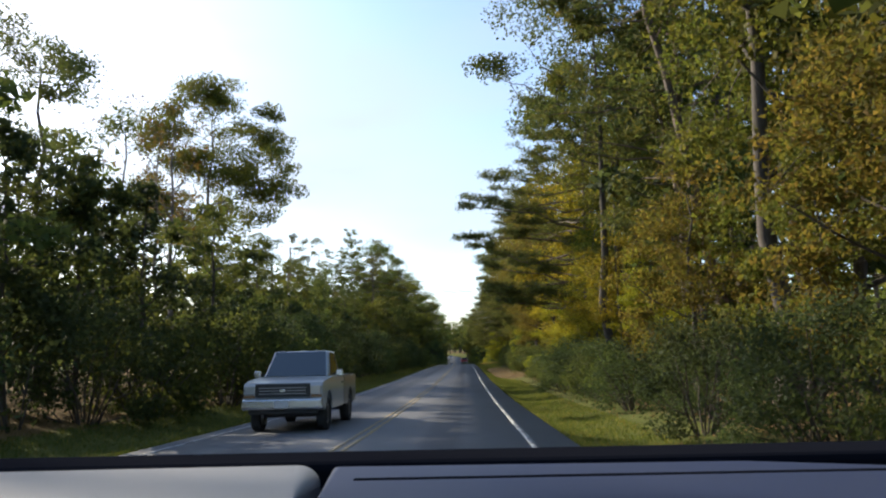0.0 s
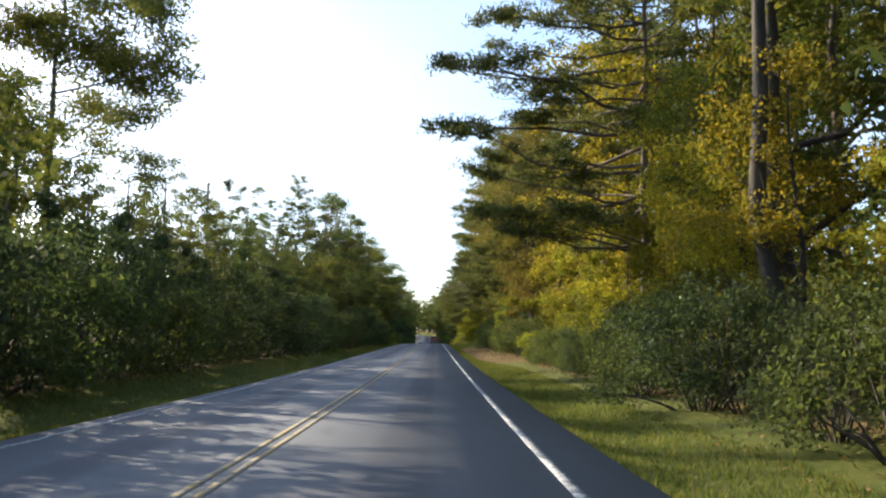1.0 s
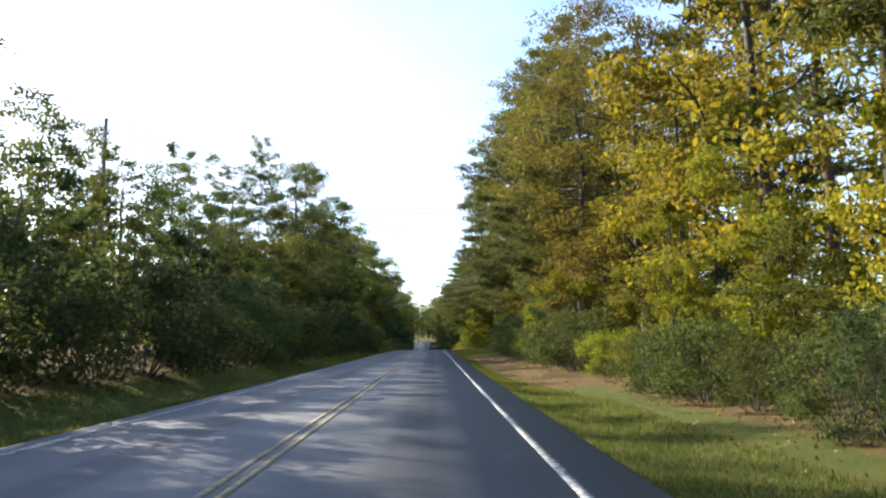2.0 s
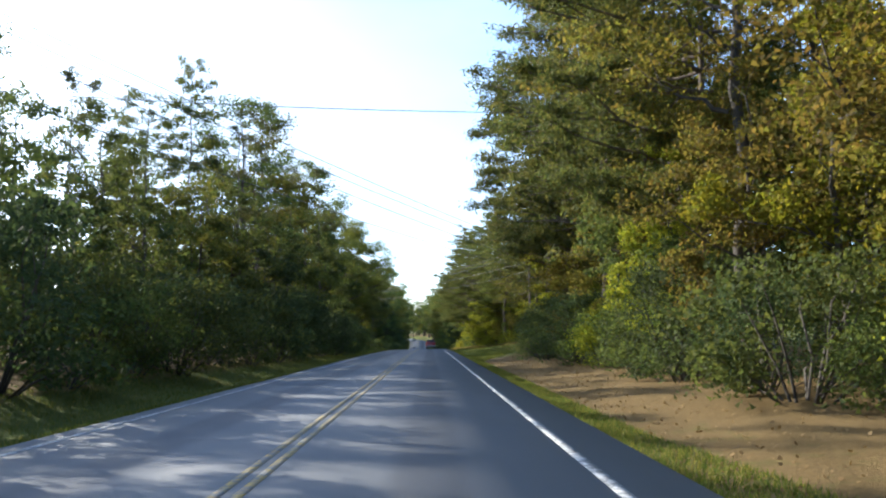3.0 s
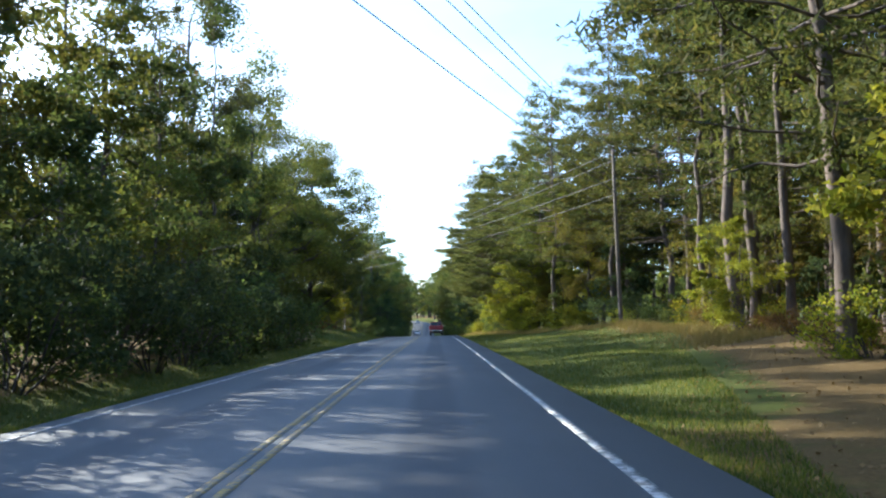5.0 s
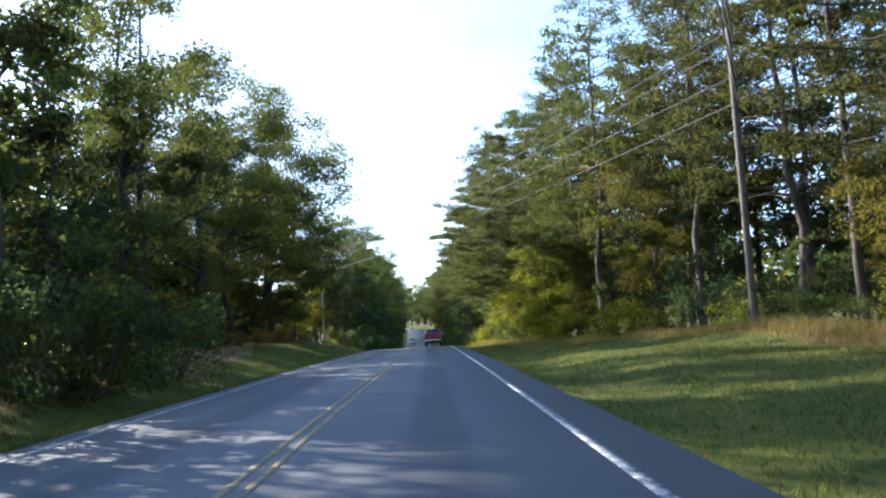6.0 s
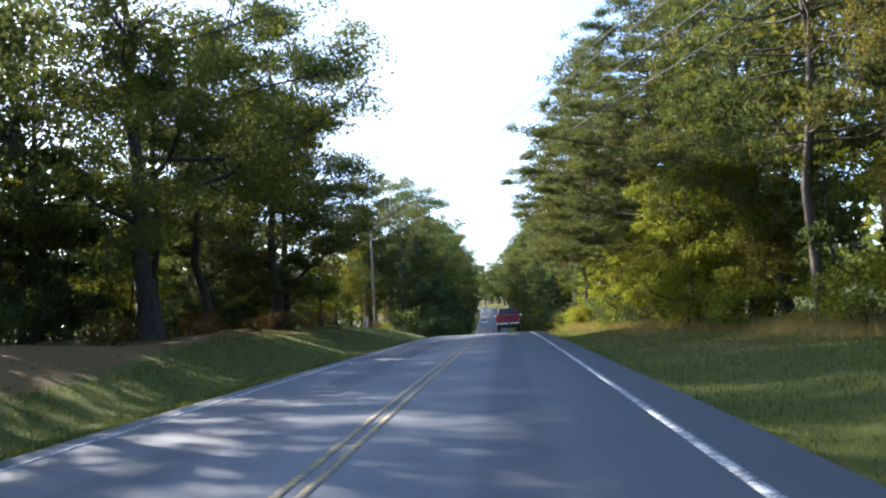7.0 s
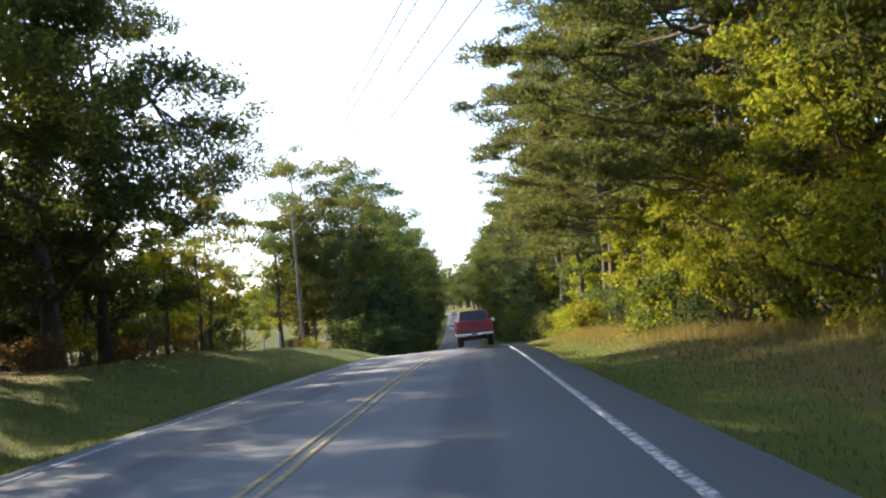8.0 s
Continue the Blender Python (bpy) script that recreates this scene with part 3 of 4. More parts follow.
plant("brown", 8.0, 83, 1.05, which=0)
plant("brown", 8.8, 92, 1.1, turn=200)
plant("brown", 9.0, 75, 1.05, which=0)
plant("rustn", 7.8, 82, 0.9)
plant("limen", 7.4, 87, 0.8, which=1)
plant("limen", 8.4, 79.0, 0.95, which=0)
plant("heropine", 8.6, 88, 1.0, turn=15, wide=0.85)
plant("pine", 8.8, 94.5, 1.05, which=0, wide=1.0)
plant("heropine", 8.6, 103, 1.05, turn=-20, wide=0.8)
plant("rustn", 7.9, 96, 0.9)
plant("rustn", 7.7, 104, 0.8)
plant("undern", 7.6, 90, 0.9, which=1)
plant("pine", 8.2, 99, 1.05, which=1, wide=1.05)
plant("pine", 7.9, 106, 1.02, which=0, wide=1.0)
plant("pine", 8.6, 113, 1.08, which=2, wide=1.0)
plant("pine", 9.4, 124, 1.1, which=0, wide=1.0)
plant("olive", 10.0, 110, 0.95, which=0)
plant("olive", 10.5, 118, 1.0, which=1)
plant("lime", 7.9, 100, 0.55, which=0)
plant("lime", 8.0, 117, 0.95, which=1)
for x, y in ((14.5, 138), (16, 144), (15.2, 131), (17.5, 140), (18.5, 149), (14.8, 150), (19.0, 135), (20, 143), (17, 158)):
    plant("tallpine", x, y, rnd.uniform(0.95, 1.1))
for x, y, s in ((17.5, 133, 1.0), (18.5, 138, 1.15), (17.2, 145, 1.05), (19, 151, 1.1), (17, 154, 0.95)):
    plant("rustn", x, y, s)
plant("tallpine", 13.3, 140.5, 1.1, which=1, wide=1.45)
plant("tallpine", 14.6, 142.0, 1.12, which=0, wide=1.2)
plant("limen", 12.9, 139, 0.62, which=0)
plant("lime", 14.5, 147, 0.6, which=1)
plant("pine", 10.8, 177, 1.04, which=1, wide=0.95)
plant("pine", 14.0, 168, 1.05, which=2)
plant("pine", 15.5, 174, 1.05, which=0)
plant("pine", 11.0, 185, 1.0, which=0, wide=0.95)
plant("heropine", 7.4, 203, 0.95, wide=1.0, turn=-25)
plant("pine", 7.6, 211, 1.05, which=1, wide=1.1)
plant("olive", 12.0, 183, 0.9, which=0)
plant("pine", 12.2, 193, 1.0, which=2, wide=0.95)
for x, y, sc in ((8.9, 187, 1.0), (8.3, 193, 0.85), (7.4, 199, 0.8), (10.6, 183.5, 0.85), (10.8, 190, 1.25), (9.6, 201, 1.1)):
    plant("limen", x, y, sc, wide=1.08)
plant("pine", 11.5, 198, 1.05, which=1)
plant("heropine", 8.6, 196, 0.98, turn=20, wide=1.1)
plant("greenn", 11.2, 185.5, 1.05)
plant("rustn", 9.8, 188.5, 0.75)
plant("rustn", 8.9, 194.5, 0.7)
plant("undern", 8.4, 190, 0.7, which=0)
plant("rustn", 11.0, 181.5, 0.7)
plant("limen", 9.6, 190, 0.9, which=1)
plant("lime", 11.5, 187, 1.0, which=0)
plant("olive", 10.5, 193, 0.85, which=1)
plant("brown", 13.0, 172, 0.72)
plant("brown", 19.5, 158, 0.6)
plant("lime", 7.6, 205, 0.8, which=1)


def edge_right(y):
    return float(np.interp(y, [0, 25, 45, 66, 80, 95, 110, 125, 140, 168, 182, 200, 215], [5.2, 5.3, 5.8, 6.8, 7.2, 7.0, 6.4, 9.5, 14, 12.5, 9.2, 7.6, 6.9]))


row(8, 40, 2.6, edge_right, 0.5, ["shrubd", "shrubn"], (0.5, 0.85))
row(40, 62, 2.6, edge_right, 0.5, ["shrubn", "shrubn"], (0.45, 0.75))
row(62, 78, 2.6, edge_right, 0.5, ["shrubn", "shrubn", "shrubyn", "shrubn"], (0.45, 0.75))
row(78, 112, 2.6, edge_right, 0.5, ["shrubn", "shrubn", "shrubyn", "shrubn"], (0.7, 1.1))
row(112, 165, 2.8, lambda y: edge_right(y) + 0.5, 0.5, ["shrub", "shrubb", "shruby", "shrubb"], (0.55, 0.85))
row(165, 300, 3.0, edge_right, 0.6, ["shrub", "shruby", "shruby"], (0.6, 1.0))
row(8, 29, 4.4, lambda y: edge_right(y) + 2.6, 0.7, ["undern", "undern", "rustn"], (0.8, 1.1))
row(30, 44, 3.4, lambda y: edge_right(y) + 2.3, 0.5, ["limen", "yellow", "limen"], (0.5, 0.68))
row(45, 74, 6.0, lambda y: edge_right(y) + 1.8, 0.5, ["undern", "limen", "undern"], (0.45, 0.6))
row(76, 125, 4.4, lambda y: edge_right(y) + 2.6, 0.7, ["undern", "undern", "rustn"], (0.75, 1.1))
row(128, 166, 4.0, lambda y: edge_right(y) + 4.0, 0.8, ["under", "back"], (0.45, 0.6))
row(168, 300, 5.0, lambda y: edge_right(y) + 2.4, 0.8, ["under", "lime", "under"], (0.75, 1.05))
row(126, 178, 3.2, 26, 1.5, ["under", "under"], (1.1, 1.4))
row(124, 180, 4.0, 31, 1.5, ["back", "backy"], (0.6, 0.8))
row(128, 172, 3.4, lambda y: edge_right(y) + 7.5, 1.0, ["under", "undern", "rustn"], (0.55, 0.85))
row(-24, 8, 8, 8.5, 1.0, ["back"])
row(8, 330, 6.0, lambda y: max(12.5, edge_right(y) + 5), 1.5, ["back", "backy", "tallpine", "backpine", "back"], (0.9, 1.15))
row(10, 330, 9.0, 19.5, 2.0, ["back", "back", "backpine", "backy"], (0.95, 1.2))
row(20, 330, 15.0, 27, 2.0, ["back", "backpine"], (1.0, 1.2))
row(216, 420, 7.5, 8.0, 1.0, ["pine", "under", "olive", "lime", "pine", "back"], (0.9, 1.15))
row(470, 600, 7, 13, 2, ["back", "under"], (0.9, 1.1))
for y in (498, 506, 515, 525, 536):
    for k in range(9):
        x = float(road_x(y)) + 10 + k * 6.5 + (y % 3)
        plant(("greenf", "olivef", "back")[(k + y) % 3], x, y, 1.1 + 0.05 * ((k * 7 + y) % 5), wide=1.15)

# ---- woods on the left ----
plant("lone", -20.6, 62.5, 1.08)
plant("green", -12.6, 20.5, 0.62, which=1)
plant("green", -13.5, 25, 0.66, which=2)
plant("green", -14, 16, 0.7, which=0)
for x, y, s in ((-15.5, 12, 1.2), (-16.5, 17, 1.3), (-17, 22, 1.3), (-17.5, 27, 1.3), (-18, 33, 1.3), (-20, 38, 1.3)):
    plant("shrub", x, y, s, which=1)
    plant("under", x - 2.5, y + 2, 0.7, which=0)
plant("bare", -17.5, 47, 1.2)
plant("bare", -20.5, 52, 1.25)
plant("bare", -19.0, 43, 1.15)
plant("tallpine", -16.7, 116.5, 0.92, which=0, wide=0.7)
plant("pine", -18.5, 113, 0.72, which=2)
plant("sparse", -25.5, 118, 1.22, which=0)
plant("sparse", -27.5, 106, 1.0, which=1)
plant("sparse", -22.5, 122, 1.1, which=1)
plant("sparse", -22, 100, 0.8, which=0)
plant("sparse", -28, 97, 0.8, which=1)
plant("green", -13.8, 120, 1.1, which=0)
plant("olive", -14.5, 128, 1.15, which=1)
plant("sparse", -12.5, 141, 1.0, which=0)
plant("green", -14, 152, 1.15, which=2)
plant("green", -13.5, 164, 1.12, which=0)
plant("olive", -12.0, 158, 0.95, which=0)
plant("bare", -15, 146, 1.15)
plant("sparse", -12.0, 149, 1.05, which=1)


def edge_left(y):
    return float(np.interp(y, [0, 30, 60, 110, 160, 172, 180, 230, 245, 330], [-9.2, -9.2, -9.6, -8.4, -8.6, -12, -20, -22, -14, -9.5]))


row(6, 152, 2.6, edge_left, 0.5, ["shrub", "shrub", "shrubn"], (0.8, 1.3))
row(9, 34, 3.4, lambda y: edge_left(y) - 2.0, 0.6, ["under", "under", "under"], (0.9, 1.1))
row(34, 100, 4.2, lambda y: edge_left(y) - 2.6, 0.8, ["under", "under", "under"], (0.65, 0.85))
row(100, 155, 4.2, lambda y: edge_left(y) - 2.4, 0.8, ["under", "under", "undern", "under"], (0.9, 1.2))
row(10, 50, 6, lambda y: edge_left(y) - 5, 1.2, ["back", "under", "back"], (0.45, 0.55))
row(50, 100, 5, lambda y: edge_left(y) - 7, 1.5, ["greenf", "olivef", "greenf"], (0.56, 0.68))
row(100, 114, 5.0, lambda y: edge_left(y) - 6.5, 1.4, ["greenf", "olivef"], (0.56, 0.66))
row(117, 160, 6.2, lambda y: edge_left(y) - 5.0, 1.4, ["green", "olive", "greenf", "sparse", "olive"], (0.88, 1.04))
row(10, 172, 8, -22, 2.0, ["back", "backy", "back"], (0.5, 0.66))
row(160, 202, 2.6, -18.8, 1.2, ["shrub", "under", "shrub"], (0.55, 0.9))
# two rows added further back to keep the sun off the left verge
row(158, 188, 4, -23, 1.5, ["back", "green", "back"], (0.75, 0.95))
row(158, 190, 5, -29, 2, ["back"], (0.85, 1.0))
row(20, 180, 5, -34, 2.5, ["back", "backy"], (0.55, 0.7))
row(96, 118, 8, -27, 2.0, ["back", "backy"], (0.55, 0.65))
row(118, 175, 8, -27, 2.0, ["back", "backy"], (0.7, 0.95))
row(-24, 8, 8, -11, 1.0, ["back"])
for x, y, s, k in ((-15.2, 181, 0.91, 0), (-14.2, 196, 0.96, 1)):
    plant("bigoak", x, y, s, which=k, wide=1.2 if k == 0 else 1.06, turn=rnd.uniform(0, 360) + (180 if k == 0 else 0))
plant("green", -16.0, 188.5, 0.95, which=2, wide=1.2)
plant("green", -16.5, 184.5, 0.85, which=1)
plant("bigoak", -15.2, 202, 0.8, which=1, wide=0.95, turn=140)
for x, y, k, sc in ((-18, 206, "lime", 0.85), (-20, 213, "under", 0.8), (-17.6, 221, "lime", 0.7), (-22, 227, "under", 0.8), (-19, 234, "lime", 0.8), (-18.5, 193, "under", 0.75), (-19, 187, "lime", 0.8), (-18.5, 180, "under", 0.8), (-17.5, 199, "under", 0.65), (-24, 205, "lime", 1.0), (-24, 217, "under", 0.9)):
    plant(k, x, y, sc)
for x, y, k, sc in ((-22, 206, "olive", 0.72), (-24.5, 212, "green", 0.75), (-20.5, 219, "olive", 0.6), (-26, 222, "olive", 0.7), (-23, 230, "green", 0.6)):
    plant(k, x, y, sc, wide=1.2)
plant("limen", -12.9, 207, 0.95)
plant("olive", -13.8, 211, 0.5)
plant("limen", -13.4, 204, 0.7)
plant("under", -15.5, 213, 0.8)
plant("green", -19, 198, 0.95, which=0)
plant("green", -21.5, 183, 0.95, which=1)
plant("olive", -20.5, 192, 0.9, which=1)
row(174, 236, 3.6, -21, 1.6, ["lime", "under", "shruby", "under", "shrub"], (0.6, 0.95))
row(178, 245, 5, -27, 2.5, ["olive", "lime", "under", "backy"], (0.5, 0.8))
row(176, 260, 5, -36, 3, ["backy", "back"], (0.7, 0.9))
row(176, 262, 6, -46, 3, ["back"], (0.85, 1.05))
row(180, 246, 4, -31, 2, ["under", "back"], (0.6, 0.9))
row(178, 214, 4.0, -14.0, 1.6, ["shrubb", "shrub", "shrubb"], (0.4, 0.8))
row(228, 240, 3.0, -13.0, 0.8, ["shrubb", "shruby"], (0.4, 0.6))
for x, y, k, sc in ((-15, 268, "olive", 1.5), (-19.5, 262, "olive", 1.4), (-16, 259, "olive", 1.2), (-13, 264, "green", 1.2), (-22, 258, "green", 1.15), (-23, 270, "olive", 1.2), (-12.5, 284, "green", 1.35), (-11.5, 298, "olive", 1.3), (-17, 280, "green", 1.4),
                    (-13.5, 274, "olive", 1.25), (-11.5, 312, "green", 1.3), (-12, 326, "olive", 1.3), (-12.5, 342, "green", 1.3), (-13, 360, "green", 1.25), (-13.5, 380, "olive", 1.25), (-14.5, 402, "green", 1.25), (-16, 424, "olive", 1.3), (-19, 448, "green", 1.3)):
    plant(k, x, y, sc, wide=1.2)
row(252, 330, 6.5, lambda y: -13.5 + (y - 250) * 0.03, 1.5, ["olive", "under", "lime", "green", "back"], (0.8, 1.05))
row(258, 330, 6, -20, 2, ["olive", "back", "backy"], (0.85, 1.05))
row(250, 420, 5, -10.0, 0.6, ["under", "shrub", "under"], (0.8, 1.1))
row(246, 330, 2.3, -8.4, 0.5, ["shrub", "under", "shrub"], (0.9, 1.2))
row(250, 285, 2.4, -12.5, 1.2, ["shrub", "shrub"], (1.2, 1.6))
for x, y, k, s in ((6.4, 290, "greenf", 1.25), (6.6, 300, "olivef", 1.3), (5.4, 311, "greenf", 1.3), (5.6, 322, "greenf", 1.25), (4.8, 335, "olivef", 1.25), (4.0, 350, "greenf", 1.25), (3.4, 368, "greenf", 1.2), (2.6, 390, "olivef", 1.2), (2.0, 415, "greenf", 1.2), (0.6, 440, "greenf", 1.2)):
    plant(k, x, y, s)
row(240, 330, 3.0, 6.4, 0.5, ["shrub", "under"], (0.9, 1.2))
row(330, 420, 7, -11.5, 1.5, ["back", "olive", "under"], (0.8, 1.0))
# tall close-set row added to block the sun from the far road
row(290, 490, 5.5, -13.0, 1.0, ["greenf", "olivef", "back"], (1.1, 1.35))
row(300, 490, 5.0, -9.0, 0.5, ["under", "shrub"], (1.0, 1.3))
row(330, 480, 6.0, 7.5, 0.8, ["under", "greenf"], (0.9, 1.2))
row(330, 640, 11, -15, 2.0, ["back", "backy"], (0.85, 1.05))
row(420, 640, 11, 10, 2.0, ["back", "backpine", "backy"], (0.85, 1.05))


def far_woods():
    """The wooded skyline beyond the hill."""
    rng = np.random.default_rng(5)
    n = 40000
    y = rng.uniform(560, 900, n)
    x = rng.uniform(-190, 190, n)
    keep = (np.abs(x - road_x(y)) > 9)
    x, y = x[keep], y[keep]
    top = 17 + 4 * np.sin(x * 0.21) + 3 * np.sin(y * 0.17 + x * 0.05)
    z = ground_z(x, y) + top * rng.uniform(0, 1, len(x)) ** 0.6
    return leaf_mesh("far_woods", np.stack([x, y, z], 1), rng, 2.4, 1.8, tri=True)


def canopy():
    """The roof of the deep woods on both sides, far from the road."""
    rng = np.random.default_rng(6)
    n = 60000
    y = rng.uniform(-120, 560, n)
    x = np.where(rng.uniform(0, 1, n) < 0.5, -1, 1) * rng.uniform(0, 1, n)
    x = np.where(x > 0, 32 + x * 120, -50 + x * 110)
    top = 12.5 + 2.5 * np.sin(x * 0.55 + 2 * np.sin(y * 0.21)) + 2.0 * np.sin(y * 0.61 + np.sin(x * 0.3))
    z = ground_z(x, y) + top * rng.uniform(0.05, 1, n) ** 0.35
    return leaf_mesh("deep_woods", np.stack([x, y, z], 1), rng, 1.7, 1.3, up=1.2, tri=True)


tagged(link("deep_woods", canopy(), LEAF_OLIVE), "green and yellowing deep woods behind the roadside trees", "woods", kind="stuff")
tagged(link("far_woods", far_woods(), LEAF_GREEN), "hazy green woods on the far hill", "woods", kind="stuff")


# ---- grass, weeds and fallen leaves on the verges ----
def blades(name, n, seed, place, height, width):
    rng = np.random.default_rng(seed)
    x, y = place(rng, n)
    z = ground_z(x, y)
    h = height * rng.uniform(0.4, 1.3, len(x))
    a = rng.uniform(0, 6.283, len(x))
    side = np.stack([np.cos(a), np.sin(a), a * 0], 1) * width / 2
    foot = np.stack([x, y, z - 0.01], 1)
    tip = foot + np.stack([rng.normal(0, 0.35, len(x)) * h, rng.normal(0, 0.35, len(x)) * h, h], 1)
    v = np.stack([foot - side, foot + side, tip], 1).reshape(-1, 3)
    return quad_mesh(name, v, np.arange(len(v)).reshape(-1, 3))


def verge(rng, n):
    y = rng.uniform(4, 216, n)
    right = rng.uniform(0, 1, n) < 0.55
    u = np.where(right, 4.15 + rng.uniform(0, 1, n) * np.interp(y, [0, 60, 75, 112, 125, 145, 210], [2.0, 2.2, 0.8, 0.8, 4.0, 9.0, 7.5]),
                 -3.8 - rng.uniform(0, 1, n) ** 1.3 * np.interp(y, [0, 165, 185, 216], [3.2, 3.2, 7.5, 9.0]))
    return u + road_x(y), y


def dry_verge(rng, n):
    y = rng.uniform(132, 214, n)
    u = np.interp(y, [132, 145, 170, 200, 214], [12, 14.5, 12.6, 8.6, 7.3]) + rng.normal(0, 1.0, n)
    return u + road_x(y), y


GRASS = leaf_material("grass_blades", [(.06, .085, .018), (.09, .12, .022), (.14, .145, .03), (.24, .20, .06)], 0.5)
DRY_GRASS = leaf_material("dry_grass", [(.30, .23, .08), (.22, .19, .06), (.36, .27, .10), (.14, .15, .04)], 0.35)
tagged(link("verge_grass", blades("verge_grass", 300000, 3, verge, 0.09, 0.02), GRASS), "short green and yellowing grass on the verges", "grass", kind="stuff")
tagged(link("dry_grass", blades("dry_grass", 30000, 4, dry_verge, 0.4, 0.022), DRY_GRASS), "tall dry golden grass along the foot of the trees", "grass", kind="stuff")


FALLEN = leaf_material("fallen_leaves", [(.26, .17, .07), (.20, .13, .055), (.30, .21, .09), (.15, .10, .045)], 0.15)


def litter():
    rng = np.random.default_rng(9)
    n = 14000
    y = rng.uniform(8, 225, n)
    right = rng.uniform(0, 1, n) < 0.5
    off = np.where(right, np.interp(y, [0, 60, 70, 116, 126, 225], [5.8, 6.0, 4.6, 4.6, 9, 10]), np.interp(y, [0, 165, 180, 225], [6.6, 6.6, 8.5, 9.5])) + np.abs(rng.normal(0, 1.8, n))
    x = np.where(right, off, -off) + road_x(y)
    return leaf_mesh("leaf_litter", np.stack([x, y, ground_z(x, y) + 0.02], 1), rng, 0.065, 0.05, up=9.0)


tagged(link("leaf_litter", litter(), FALLEN), "brown fallen leaves along the foot of the woods", "fallen leaves", kind="stuff")
for kinds in protos.values():
    for ob, used in kinds:
        if not used:
            for o in (*ob.children_recursive, ob):
                bpy.data.objects.remove(o)


# ---- made things: shapes ----
def part(name, bm, material, parent, label=""):
    me = bpy.data.meshes.new(name)
    bmesh.ops.recalc_face_normals(bm, faces=bm.faces)
    bm.to_mesh(me)
    bm.free()
    return link(name, me, material, parent, label)


def box(x0, x1, y0, y1, z0, z1, bevel=0.0, top=None, segments=2):
    """A block with rounded edges; top: (x, y0, y1) shrinks its upper face."""
    bm = bmesh.new()
    v = [bm.verts.new(p) for p in ((x0, y0, z0), (x1, y0, z0), (x1, y1, z0), (x0, y1, z0))]
    a0, a1, b0, b1 = (x0, x1, y0, y1) if top is None else top
    w = [bm.verts.new(p) for p in ((a0, b0, z1), (a1, b0, z1), (a1, b1, z1), (a0, b1, z1))]
    bm.faces.new(v[::-1])
    bm.faces.new(w)
    for i in range(4):
        bm.faces.new((v[i], v[(i + 1) % 4], w[(i + 1) % 4], w[i]))
    if bevel:
        bmesh.ops.bevel(bm, geom=bm.edges[:], offset=bevel, segments=segments, profile=0.5, affect="EDGES", clamp_overlap=True)
    return bm


def side_shape(outline, x0, x1, bevel=0.03):
    """An outline in y and z, carried across from x0 to x1, with rounded rims."""
    bm = bmesh.new()
    a = [bm.verts.new((x0, y, z)) for y, z in outline]
    b = [bm.verts.new((x1, y, z)) for y, z in outline]
    rim = [bm.faces.new(a[::-1]), bm.faces.new(b)]
    for i in range(len(a)):
        j = (i + 1) % len(a)
        bm.faces.new((a[i], a[j], b[j], b[i]))
    if bevel:
        bmesh.ops.bevel(bm, geom=list({e for f in rim for e in f.edges}), offset=bevel, segments=2, profile=0.5, affect="EDGES", clamp_overlap=True)
    return bm


def pane(corners, thick=0.012, inset=0.1):
    """A thin slab over four corners, drawn in from them, standing proud of the face."""
    c = [Vector(p) for p in corners]
    mid = sum(c, Vector()) / 4
    c = [p + (mid - p) * inset for p in c]
    n = (c[1] - c[0]).cross(c[3] - c[0]).normalized()
    bm = bmesh.new()
    a = [bm.verts.new(p - n * thick) for p in c]
    b = [bm.verts.new(p + n * thick) for p in c]
    bm.faces.new(a[::-1])
    bm.faces.new(b)
    for i in range(4):
        bm.faces.new((a[i], a[(i + 1) % 4], b[(i + 1) % 4], b[i]))
    return bm


def disc(radius, x0, x1, y, z, segs=28, hollow=0.0):
    """A wheel-shaped ring along x with rounded shoulders."""
    s = 0.12 * (x1 - x0)
    prof = [(hollow, x0 + s), (radius * 0.86, x0), (radius * 0.97, x0 + s), (radius, x0 + 2.2 * s), (radius, x1 - 2.2 * s), (radius * 0.97, x1 - s), (radius * 0.86, x1), (hollow, x1 - s)]
    bm = bmesh.new()
    rings = []
    for k in range(segs):
        a = k * 2 * math.pi / segs
        rings.append([bm.verts.new((x, y + r * math.cos(a), z + r * math.sin(a))) for r, x in prof])
    for k in range(segs):
        p, q = rings[k], rings[(k + 1) % segs]
        for i in range(len(prof)):
            j = (i + 1) % len(prof)
            bm.faces.new((p[i], p[j], q[j], q[i]))
    return bm


RUBBER = paint_material("tyre_rubber", (.018, .018, .02), 0.85, 0, 0.4, 0)
STEEL = paint_material("wheel_steel", (.45, .45, .46), 0.35, 0.9, 0.3, 0)
CHROME = paint_material("bumper_chrome", (.62, .63, .65), 0.25, 0.85, 0.15, 0)
BLACK_TRIM = paint_material("black_trim", (.02, .02, .022), 0.5, 0, 0.3, 0)
AMBER = paint_material("amber_lens", (.30, .17, .08), 0.25, 0, 0.1, 0.5)
RED_LENS = paint_material("red_lens", (.35, .012, .012), 0.25, 0, 0.1, 0.5)
LAMP_GLASS = paint_material("headlamp_glass", (.55, .56, .56), 0.15, 0.3, 0.15, 0.6)
PLATE = paint_material("plate_metal", (.6, .62, .64), 0.5, 0, 0.2, 0)
PLATE_BAR = paint_material("plate_bar", (.12, .14, .2), 0.6, 0, 0.2, 0)
AUTO_GLASS = paint_material("tinted_auto_glass", (.012, .016, .022), 0.12, 0, 0.0, 0.1)
